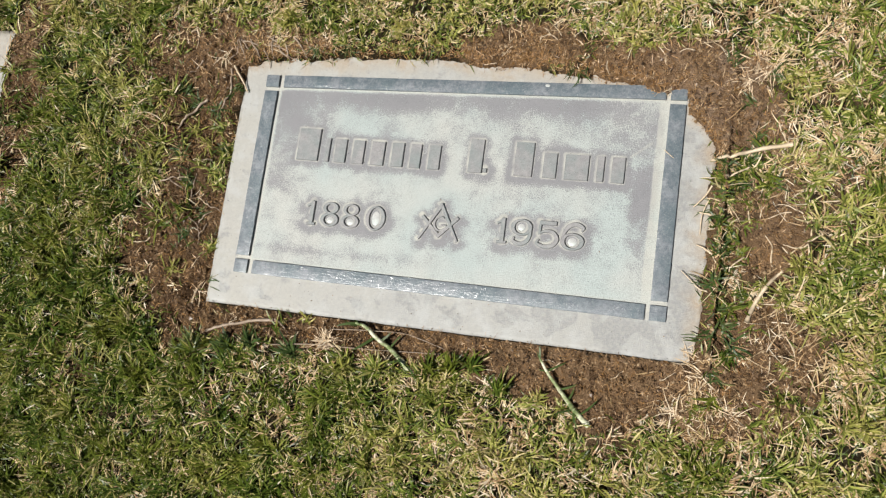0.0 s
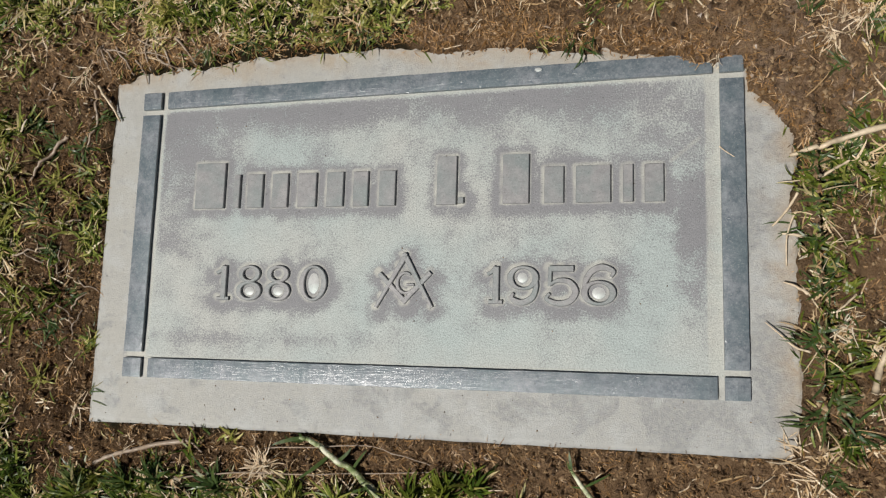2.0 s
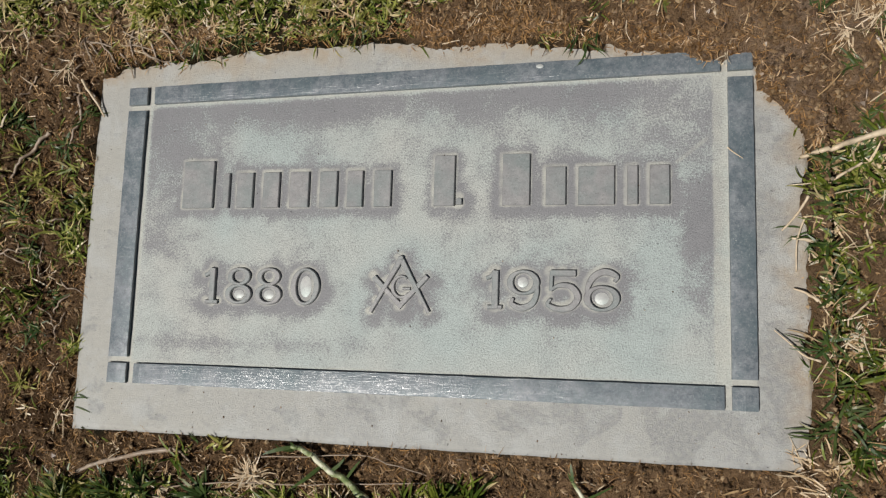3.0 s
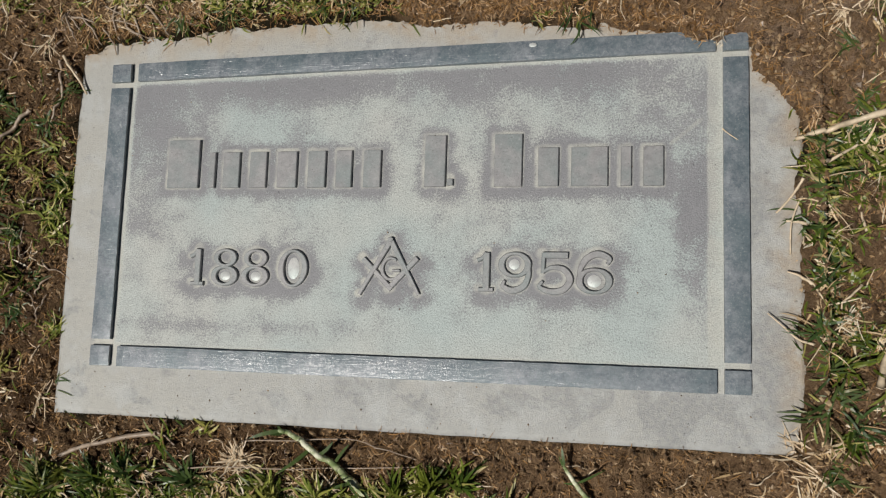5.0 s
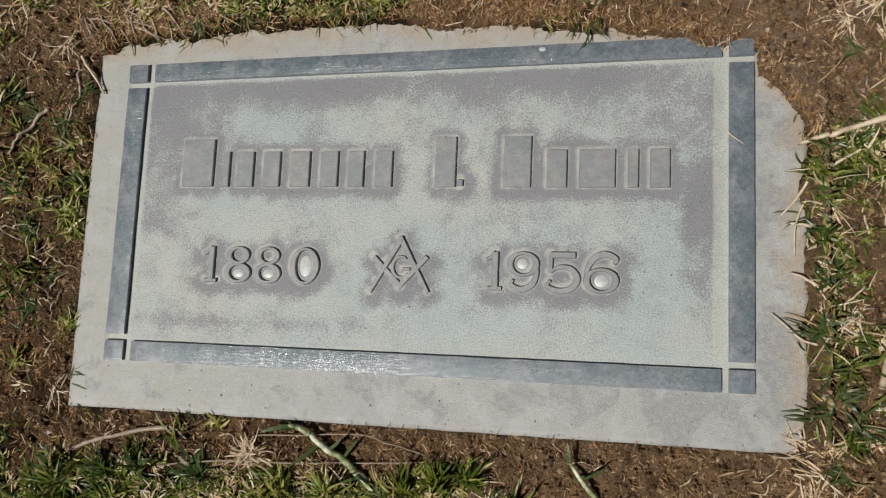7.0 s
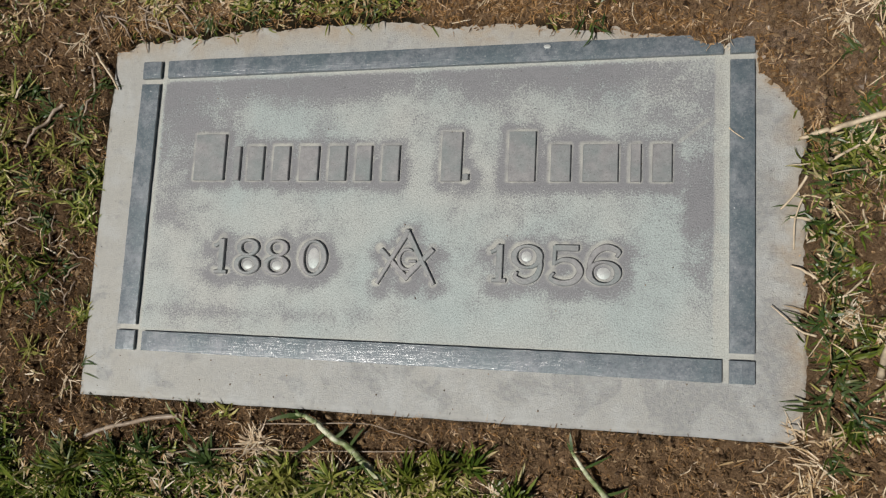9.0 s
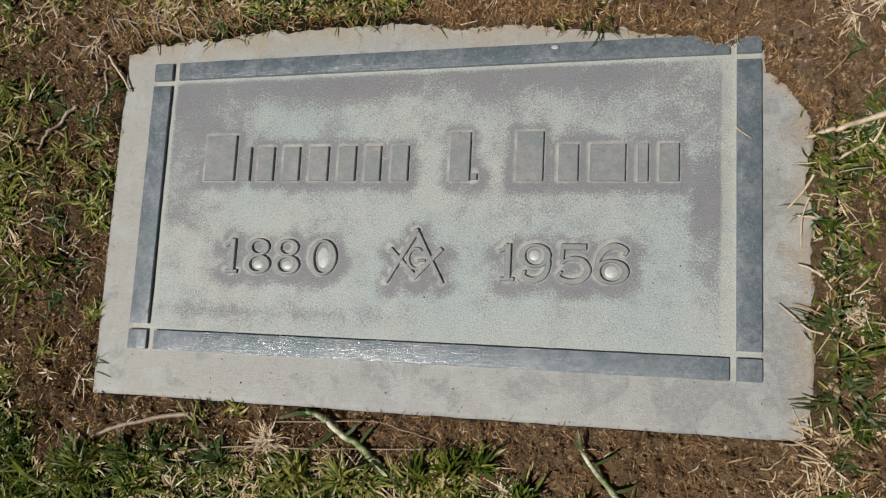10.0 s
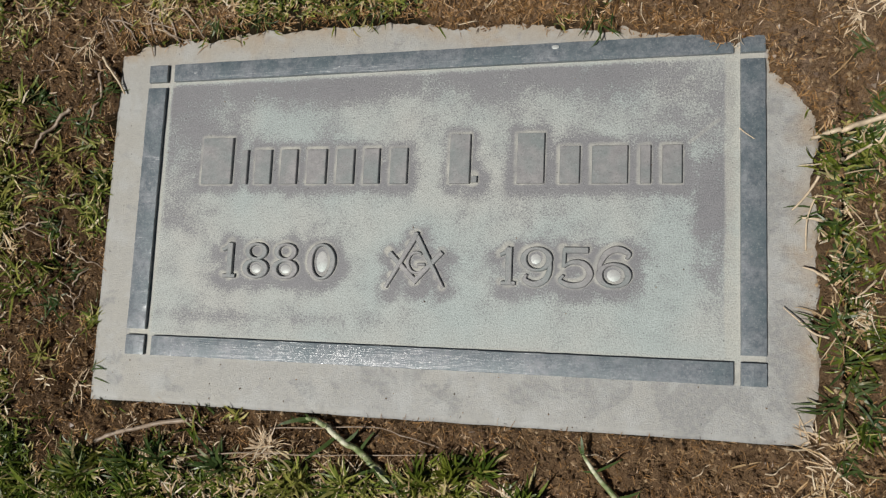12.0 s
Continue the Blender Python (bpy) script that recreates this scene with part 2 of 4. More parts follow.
# bare earth: centre, half widths, how bare
BARE_NEAR = (
    (0.03, -0.19, 0.30, 0.036, 1.0), (0.20, -0.215, 0.11, 0.046, 1.0), (0.32, -0.21, 0.09, 0.05, 0.9), (0.375, -0.155, 0.065, 0.06, 0.93),
    (0.31, 0.125, 0.06, 0.05, 1.0), (0.387, -0.02, 0.035, 0.065, 1.0), (0.345, 0.10, 0.05, 0.045, 0.9),
    (0.23, 0.163, 0.14, 0.042, 1.0), (0.10, 0.185, 0.10, 0.035, 1.0), (-0.36, 0.14, 0.07, 0.07, 0.95),
    (-0.40, 0.06, 0.07, 0.05, 0.8), (-0.36, -0.03, 0.06, 0.10, 0.95), (-0.365, 0.04, 0.055, 0.14, 0.92), (-0.40, 0.17, 0.08, 0.055, 0.85), (-0.33, 0.185, 0.06, 0.03, 0.9),
)
BARE_ROUND = (
    (-0.41, -0.10, 0.06, 0.07, 0.9), (-0.34, -0.16, 0.06, 0.07, 0.95), (-0.22, -0.2, 0.13, 0.03, 0.9),
    (-0.67, 0.12, 0.035, 0.16, 0.9), (-0.50, 0.02, 0.04, 0.03, 0.4), (-0.46, -0.31, 0.05, 0.03, 0.4),
    (0.22, -0.27, 0.05, 0.03, 0.4), (0.44, 0.16, 0.06, 0.03, 0.35), (-0.25, 0.185, 0.08, 0.02, 0.8),
    (0.335, -0.06, 0.04, 0.14, 0.72), (0.45, 0.02, 0.03, 0.05, 0.4), (-0.68, -0.1, 0.03, 0.08, 0.8),
)


STRAWY = ((-0.01, -0.237, 0.09, 0.018), (0.33, -0.235, 0.09, 0.05), (0.405, -0.13, 0.05, 0.07), (0.41, 0.06, 0.05, 0.08), (-0.28, 0.19, 0.12, 0.022), (0.2, 0.235, 0.22, 0.02), (-0.15, -0.225, 0.1, 0.015), (0.322, -0.05, 0.011, 0.14), (0.36, 0.185, 0.06, 0.02), (0.13, 0.21, 0.15, 0.012))


def strawy(x, y):
    """Share of flattened dead grass, 0 to 1."""
    wob = 0.45 * value_noise(x, y, 0.03, 11) + 0.3 * value_noise(x, y, 0.012, 12)
    r = np.min([np.hypot((x - a) / b, (y - c) / d) for a, c, b, d in STRAWY], axis=0) + wob
    return 1 - smooth(0.5, 1.1, r)


def turf(x, y):
    """Share of living turf, 0 to 1."""
    wob = 0.32 * value_noise(x, y, 0.035, 1) + 0.22 * value_noise(x, y, 0.014, 2)
    grow = np.ones_like(x)
    for cx, cy, rx, ry, much in BARE_NEAR + BARE_ROUND:
        r = np.hypot((x - cx) / rx, (y - cy) / ry) + wob
        grow = np.minimum(grow, 1 - much * (1 - smooth(0.75, 1.15, r)))
    return grow


def moist(x, y):
    """Damp, darker earth lies in the low ground before the marker and on its west side."""
    low = np.maximum(smooth(-0.10, -0.17, y) * (0.15 * smooth(0.34, 0.24, x) + 0.85 * smooth(0.02, -0.14, x)), smooth(-0.28, -0.32, x) * smooth(0.2, 0.05, y))
    return np.clip(0.85 * low + 0.25 * value_noise(x, y, 0.04, 15), 0, 1)


def height(x, y):
    """The ground's height; the marker's face is at 0."""
    x, y = np.asarray(x, float), np.asarray(y, float)
    d = box_distance(x, y, X0, X1, Y0, Y1)
    near = np.exp(-np.hypot(x / 1.2, y / 0.9) ** 2)
    rough = 0.0040 * value_noise(x, y, 0.045, 1) + 0.0032 * value_noise(x, y, 0.015, 2) + 0.0036 * value_noise(x, y, 0.0085, 4) + 0.0026 * value_noise(x, y, 0.0042, 6)
    lie = -0.007 + 0.006 * smooth(0.24, 0.34, x) + 0.010 * smooth(0.02, 0.17, y) + 0.004 * smooth(0.02, 0.15, d)
    lie = lie + 0.006 * value_noise(x, y, 0.033, 5) * smooth(0.02, 0.06, d)
    z = lie + rough * (0.4 + 0.6 * near) + 0.08 * value_noise(x, y, 3.0, 9) * (1 - near) * smooth(0.9, 4, np.hypot(x, y))
    far_side = creep(x, y)
    cover = -0.003 + 0.0095 * smooth(-0.004, 0.002, far_side) + 0.25 * rough + 0.006 * smooth(0.0, 0.014, far_side)
    sunk = np.where(far_side > -0.004, cover, -0.025)
    z = np.where(d < 0.0, sunk, z)
    z = np.where((d >= 0) & (d < 0.012) & (far_side > 0), np.maximum(z, cover), z)
    n = box_distance(x, y, NX0, NX1, NY0, NY1)
    return np.where(n < 0, -0.025, z)


def axis(lo, hi, step, reach):
    fine = np.arange(lo, hi + step / 2, step)
    grow = [step]
    while sum(grow) < reach:
        grow.append(grow[-1] * 1.28)
    out = np.cumsum(grow)
    return np.concatenate([lo - out[::-1], fine, hi + out])


def grid_faces(nx, ny):
    i, j = np.meshgrid(np.arange(nx - 1), np.arange(ny - 1))
    a = (j * nx + i).ravel()
    return np.stack([a, a + 1, a + 1 + nx, a + nx], 1).tolist()


def float_attribute(me, name, values):
    me.attributes.new(name, "FLOAT", "POINT").data.foreach_set("value", np.asarray(values, np.float32))


def build_ground():
    xs, ys = axis(-0.78, 0.54, 0.0022, 600), axis(-0.50, 0.30, 0.0022, 600)
    gx, gy = (g.ravel() for g in np.meshgrid(xs, ys))
    me = mesh_from("ground", np.stack([gx, gy, height(gx, gy)], 1), grid_faces(len(xs), len(ys)), SOIL, flat=False)
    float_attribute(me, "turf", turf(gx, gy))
    float_attribute(me, "moist", moist(gx, gy))
    float_attribute(me, "crust", smooth(0.2, 0.30, gx) * smooth(-0.05, 0.08, gy))
    float_attribute(me, "away", smooth(-0.02, 0.04, box_distance(gx, gy, *VIEW)))
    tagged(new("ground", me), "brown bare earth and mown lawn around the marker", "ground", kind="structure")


build_ground()


# ---- the grave marker ----
def stroke_mesh(name, strokes, material, tall=0.0029):
    """Raised lettering: strokes are (points, widths, closed), swept with bevelled flanks. Each lies a hair lower than the last."""
    verts, faces = [], []
    for order, (pts, widths, closed) in enumerate(strokes):
        p = np.asarray(pts, float)
        w = np.broadcast_to(np.asarray(widths, float), (len(p),))
        t = (np.roll(p, -1, 0) - np.roll(p, 1, 0)) if closed else np.gradient(p, axis=0)
        t /= np.linalg.norm(t, axis=1)[:, None]
        nrm = np.stack([-t[:, 1], t[:, 0]], 1)
        h, base = tall - 0.00012 * order, len(verts)
        b = np.minimum(0.0005, w * 0.2)
        for off, z in ((w / 2 + 0.0004, -0.001), (w / 2 + 0.0002, h * 0.5), (w / 2, h * 0.85), (w / 2 - b, h), (-w / 2 + b, h), (-w / 2, h * 0.85), (-w / 2 - 0.0002, h * 0.5), (-w / 2 - 0.0004, -0.001)):
            q = p + nrm * np.asarray(off).reshape(-1, 1)
            verts += [(a, c, z) for a, c in q]
        n = len(p)
        for r in range(7):
            for i in range(n if closed else n - 1):
                j = (i + 1) % n
                faces.append((base + r * n + i, base + (r + 1) * n + i, base + (r + 1) * n + j, base + r * n + j))
        if not closed:
            faces.append([base + r * n for r in range(8)][::-1])
            faces.append([base + r * n + n - 1 for r in range(8)])
    return mesh_from(name, verts, faces, material)


def curve(points, steps=7):
    """A smooth line through a few points."""
    p = np.asarray([points[0], *points, points[-1]], float)
    out = []
    for k in range(1, len(p) - 2):
        for t in np.arange(steps) / steps:
            a, b, c, d = p[k - 1], p[k], p[k + 1], p[k + 2]
            out.append(0.5 * (2 * b + (c - a) * t + (2 * a - 5 * b + 4 * c - d) * t * t + (3 * b - a - 3 * c + d) * t ** 3))
    out.append(p[-2])
    return np.array(out)


def ring(cx, cy, rx, ry, thick, thin, n=36):
    a = np.arange(n) * 2 * math.pi / n
    return np.stack([cx + rx * np.cos(a), cy + ry * np.sin(a)], 1), thin + (thick - thin) * np.cos(a) ** 2, True


def swell(n, thin, thick):
    return thin + (thick - thin) * np.sin(np.linspace(0, math.pi, n)) ** 1.2


def numeral_strokes(ch, x, y, w, h):
    """The strokes of one numeral in the box at x, y; and its eyes as (centre, half widths)."""
    P = lambda *q: [(x + a * w, y + b * h) for a, b in q]
    line = lambda a, b, wide: (np.linspace(P(a)[0], P(b)[0], 3), wide, False)
    T, t = 0.0051, 0.0022
    if ch == "1":
        return [line((0.62, 0.97), (0.62, 0.03), 0.0052), (curve(P((0.05, 0.78), (0.35, 0.84), (0.6, 0.97))), 0.003, False), line((0.15, 0.05), (1.05, 0.05), 0.003)], []
    if ch == "8":
        return [ring(x + 0.5 * w, y + 0.27 * h, 0.40 * w, 0.235 * h, T, t), ring(x + 0.5 * w, y + 0.75 * h, 0.34 * w, 0.205 * h, T * 0.9, t)], [(x + 0.5 * w, y + 0.27 * h, 0.25 * w, 0.15 * h)]
    if ch == "0":
        return [ring(x + 0.5 * w, y + 0.5 * h, 0.40 * w, 0.46 * h, T, t)], [(x + 0.5 * w, y + 0.5 * h, 0.26 * w, 0.36 * h)]
    if ch == "9":
        tail = curve(P((0.90, 0.70), (0.92, 0.45), (0.78, 0.16), (0.45, 0.04), (0.16, 0.14), (0.2, 0.28)))
        return [ring(x + 0.5 * w, y + 0.68 * h, 0.40 * w, 0.28 * h, T, t), (tail, swell(len(tail), t, T), False)], [(x + 0.48 * w, y + 0.69 * h, 0.24 * w, 0.19 * h)]
    if ch == "6":
        tail = curve(P((0.10, 0.30), (0.12, 0.58), (0.3, 0.86), (0.6, 0.97), (0.9, 0.86), (0.84, 0.72)))
        return [ring(x + 0.5 * w, y + 0.31 * h, 0.40 * w, 0.28 * h, T, t), (tail, swell(len(tail), t, T), False)], [(x + 0.5 * w, y + 0.31 * h, 0.25 * w, 0.19 * h)]
    bowl = curve(P((0.2, 0.5), (0.42, 0.62), (0.75, 0.58), (0.92, 0.33), (0.75, 0.09), (0.42, 0.03), (0.12, 0.14), (0.2, 0.28)))
    return [line((0.2, 0.93), (0.86, 0.93), 0.0048), line((0.22, 0.97), (0.2, 0.48), 0.003), (bowl, swell(len(bowl), t, T), False)], []


NUMERALS = [("1", -0.186, 0.013), ("8", -0.165, 0.0245), ("8", -0.137, 0.0245), ("0", -0.104, 0.0265), ("1", 0.0655, 0.013), ("9", 0.083, 0.0265), ("5", 0.1125, 0.0295), ("6", 0.144, 0.0285)]
WRITING = [  # plain bars: start, end, height
    (-0.218, -0.178, 0.0425), (-0.1745, -0.1665, 0.031), (-0.1625, -0.142, 0.031), (-0.1375, -0.117, 0.031), (-0.1125, -0.089, 0.031), (-0.0845, -0.0635, 0.031), (-0.059, -0.0405, 0.031), (-0.035, -0.015, 0.031),
    (0.017, 0.0405, 0.0425), (0.074, 0.104, 0.0425), (0.1105, 0.132, 0.031), (0.1345, 0.1725, 0.031), (0.1765, 0.187, 0.031), (0.1925, 0.2125, 0.031)]
BASELINE = 0.0225


def lettering():
    """All that stands raised on the field: (name, strokes, eyes)."""
    out = []
    for ch, x, w in NUMERALS:
        strokes, eyes = numeral_strokes(ch, x, -0.0625, w, 0.032)
        out.append(("numeral", strokes, eyes))
    for a, b, tall in WRITING:
        mid, wide = (a + b) / 2, (b - a) * 0.74
        out.append(("bar", [(np.linspace((mid, BASELINE), (mid, BASELINE + tall), 4), wide, False)], []))
    out.append(("dot", [(np.linspace((0.0415, 0.0235), (0.0415, 0.0285), 3), 0.005, False)], []))
    top = (-0.0065, -0.0225)
    out.append(("compass_leg", [(np.linspace(top, (-0.0315, -0.067), 6), np.linspace(0.0046, 0.0028, 6), False)], []))
    out.append(("compass_leg", [(np.linspace((top[0] + 0.0004, top[1]), (0.0185, -0.0665), 6), np.linspace(0.0046, 0.0028, 6), False)], []))
    out.append(("compass_knob", [(np.linspace((top[0] - 0.0019, top[1] + 0.001), (top[0] + 0.0021, top[1] + 0.001), 3), (0.0026, 0.0044, 0.0026), False)], []))
    out.append(("square", [(np.linspace((-0.0295, -0.0375), (-0.0045, -0.0625), 5), 0.0042, False), (np.linspace((-0.0075, -0.0625), (0.0165, -0.0365), 5), 0.0042, False)], []))
    a = np.linspace(0.9, 5.6, 16)
    out.append(("emblem_arc", [(np.stack([-0.0055 + 0.0075 * np.cos(a), -0.0455 + 0.0088 * np.sin(a)], 1), swell(16, 0.0014, 0.003), False), (np.linspace((-0.0045, -0.047), (0.0022, -0.047), 3), 0.0019, False)], []))
    return out


RAISED = lettering()
BX, BY, BT, GAP = 0.2725, 0.1345, 0.1365, 0.0055                 # the border's outer half sizes and its joints
SIDE, TOP, LOW = 0.0185, 0.0165, 0.0175              # widths of the border's bars
RISE = 0.0085                                        # the top bar climbs by this much towards the east


def climb(x):
    return RISE * (x + BX) / (2 * BX)


def plate_mesh(name, x0, x1, y0, y1, step, lettered):
    """A cast plate with a softly rounded rim; stains are kept as point values on it."""
    xs, ys = np.linspace(x0, x1, int((x1 - x0) / step)), np.linspace(y0, y1, int((y1 - y0) / step))
    gx, gy = (g.ravel() for g in np.meshgrid(xs, ys))
    depth = -box_distance(gx, gy, x0, x1, y0, y1)
    wavy = 0.0006 * value_noise(gx, gy, 0.05, 8) * smooth(0.0, 0.01, depth)
    z = -0.0016 * (1 - smooth(0, 0.004, depth)) + wavy * 0.4 + 0.0003 * value_noise(gx, gy, 0.012, 2) * (depth < 0.004)
    wob = np.where(depth < step * 0.5, 0.0004 * value_noise(gx, gy, 0.02, 7), 0)
    verts = np.stack([gx, gy + wob * (abs(gy - y0) < step), z], 1)
    nx, ny = len(xs), len(ys)
    faces = grid_faces(nx, ny)
    loop = np.concatenate([np.arange(nx), np.arange(1, ny) * nx + nx - 1, (ny - 1) * nx + np.arange(nx - 2, -1, -1), np.arange(ny - 2, 0, -1) * nx])
    skirt = verts[loop].copy()
    skirt[:, 2] = -0.04
    n, m = len(verts), len(loop)
    verts = np.concatenate([verts, skirt])
    faces += [(int(loop[i]), n + i, n + (i + 1) % m, int(loop[(i + 1) % m])) for i in range(m)]
    me = mesh_from(name, verts, faces, PLATE, flat=False)
    ax, ay = verts[:, 0], verts[:, 1]
    rim = np.ones(len(verts))
    halo, deposit, stain = np.zeros(len(verts)), np.zeros(len(verts)), np.zeros(len(verts))
    warm = 0.22 * smooth(-0.05, -0.26, ax) - 0.2 * smooth(0.1, 0.3, ax) + 0.25 * smooth(0.13, 0.17, ay)
    if lettered:
        inner = np.maximum(np.maximum(-BX + SIDE - ax, ax - BX + SIDE), np.maximum(-BY + LOW - ay, ay - BT + TOP - climb(ax)))
        rim = smooth(-0.0005, 0.0005, inner)
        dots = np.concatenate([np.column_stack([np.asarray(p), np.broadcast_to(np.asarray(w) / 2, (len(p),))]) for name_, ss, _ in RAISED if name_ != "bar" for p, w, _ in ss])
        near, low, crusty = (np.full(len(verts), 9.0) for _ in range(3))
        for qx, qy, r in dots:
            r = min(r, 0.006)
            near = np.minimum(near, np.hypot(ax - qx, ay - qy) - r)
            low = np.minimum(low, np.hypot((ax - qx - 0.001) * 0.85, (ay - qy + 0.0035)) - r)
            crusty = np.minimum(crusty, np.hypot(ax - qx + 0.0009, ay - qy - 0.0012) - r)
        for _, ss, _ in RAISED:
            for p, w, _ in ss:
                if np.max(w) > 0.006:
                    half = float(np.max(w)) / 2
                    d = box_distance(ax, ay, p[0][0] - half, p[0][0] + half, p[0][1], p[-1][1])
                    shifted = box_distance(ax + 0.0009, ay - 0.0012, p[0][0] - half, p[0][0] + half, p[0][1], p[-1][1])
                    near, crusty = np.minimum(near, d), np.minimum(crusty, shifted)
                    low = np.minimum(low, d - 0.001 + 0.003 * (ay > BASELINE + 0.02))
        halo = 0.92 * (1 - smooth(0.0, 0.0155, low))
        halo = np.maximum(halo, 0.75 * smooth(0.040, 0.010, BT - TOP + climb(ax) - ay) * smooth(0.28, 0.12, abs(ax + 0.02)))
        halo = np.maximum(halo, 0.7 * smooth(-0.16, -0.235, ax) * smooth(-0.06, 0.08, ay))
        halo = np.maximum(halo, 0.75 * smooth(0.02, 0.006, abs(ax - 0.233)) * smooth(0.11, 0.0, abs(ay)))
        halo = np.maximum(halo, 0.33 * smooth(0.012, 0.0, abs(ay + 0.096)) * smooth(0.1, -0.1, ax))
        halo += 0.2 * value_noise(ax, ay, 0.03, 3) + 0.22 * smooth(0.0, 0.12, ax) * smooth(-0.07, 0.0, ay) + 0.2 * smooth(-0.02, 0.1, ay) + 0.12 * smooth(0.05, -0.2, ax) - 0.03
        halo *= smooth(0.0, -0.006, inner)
        crust = 1 - smooth(0.0010, 0.0032, crusty + 0.0006 * value_noise(ax, ay, 0.003, 2))
        crust *= 0.75 + 0.4 * value_noise(ax, ay, 0.012, 4)
        side = 1 - smooth(0.0006, 0.0024, abs(inner + 0.0008))
        strip = smooth(0.0125, 0.0105, BX - SIDE - ax + 0.0008 * value_noise(ax, ay, 0.008, 9)) * (inner < 0) * (ay > -BY + LOW)
        side = np.maximum(side, 1.15 * strip)
        jy = np.where(ay > 0, ay - climb(ax), ay)
        joints = ((abs(abs(ax) - (BX - SIDE - GAP / 2)) < GAP / 2 + 0.0006) & (abs(jy) < BY) & (abs(jy) > BY - 0.02)) | ((abs(abs(jy) - (BY - TOP - GAP / 2)) < GAP) & (abs(ax) > BX - SIDE) & (abs(ax) < BX))
        deposit = np.clip(np.maximum(np.maximum(crust, 0.6 * side), 0.75 * joints), 0, 1)
        along = (ax - 0.213) * 0.773 + (ay - 0.054) * 0.634
        scratch = smooth(0.0022, 0.0008, abs((ay - 0.054) * 0.773 - (ax - 0.213) * 0.634)) * smooth(0.0, 0.005, along) * smooth(0.037, 0.030, along)
        deposit = np.maximum(deposit, 0.45 * scratch)
        deposit *= 0.75 + 0.25 * value_noise(ax, ay, 0.006, 6)
        stain = 0.09 * smooth(0.028, 0.0, abs(ay + BY + 0.008)) * smooth(-0.2, 0.0, ax) - 0.07 + 0.10 * smooth(0.24, 0.29, ax) + 0.05 * smooth(0.05, 0.2, ax)
    creeping = creep(ax, ay)
    dirt = np.clip(np.maximum(smooth(-0.028, 0.0, creeping + 0.008 * value_noise(ax, ay, 0.02, 5)), 0.9 * smooth(x1 - 0.014, x1, ax + 0.005 * value_noise(ax, ay, 0.02, 6))), 0, 1) * (0.9 if lettered else 0.4)
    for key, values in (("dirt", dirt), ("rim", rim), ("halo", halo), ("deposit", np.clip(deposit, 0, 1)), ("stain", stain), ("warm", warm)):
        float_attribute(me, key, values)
    return me


def border_bar(length, width, along_x=True):
    """A bar with a softly crowned top, its ends bevelled; origin at the middle of its foot."""
    prof = [(-0.5, -0.001), (-0.5, 0.0034)] + [(u, 0.0037 + 0.00035 * (1 - (2 * u) ** 2)) for u in np.linspace(-0.49, 0.49, 9)] + [(0.5, 0.0034), (0.5, -0.001)]
    last = len(prof) - 1
    n = max(2, int(length / 0.006))
    verts, faces, soft = [], [], []
    for s, u in enumerate(np.linspace(-0.5, 0.5, n)):
        end = 0.0004 if s in (0, n - 1) else 0.0
        for k, (a, z) in enumerate(prof):
            nick = 0.00022 * float(value_noise(u * length, a + length * 9, 0.011, 3)) * (k in (1, 2, last - 2, last - 1))
            p = (u * length, a * width + nick, z - (end if 0 < k < last else 0))
            verts.append(p if along_x else (-p[1], p[0], p[2]))
    m = len(prof)
    for s in range(n - 1):
        for k in range(m - 1):
            a = s * m + k
            faces.append((a, a + m, a + m + 1, a + 1))
            soft.append(False)
    faces += [tuple(range(m)), tuple(range((n - 1) * m, n * m))[::-1]]
    soft += [False, False]
    me = mesh_from("border_bar", verts, faces, BAR)
    me.polygons.foreach_set("use_smooth", soft)
    return me


def dome_mesh(rx, ry, tall):
    verts, faces, n, rings = [(0, 0, tall)], [], 18, 5
    for r in range(1, rings + 1):
        t = r / rings
        verts += [(rx * t * math.cos(2 * math.pi * i / n), ry * t * math.sin(2 * math.pi * i / n), tall * (1 - t * t)) for i in range(n)]
    faces += [(0, 1 + i, 1 + (i + 1) % n) for i in range(n)]
    for r in range(rings - 1):
        for i in range(n):
            a, b = 1 + r * n + i, 1 + r * n + (i + 1) % n
            faces.append((a, a + n, b + n, b))
    return mesh_from("eye", verts, faces, BOSS, flat=False)


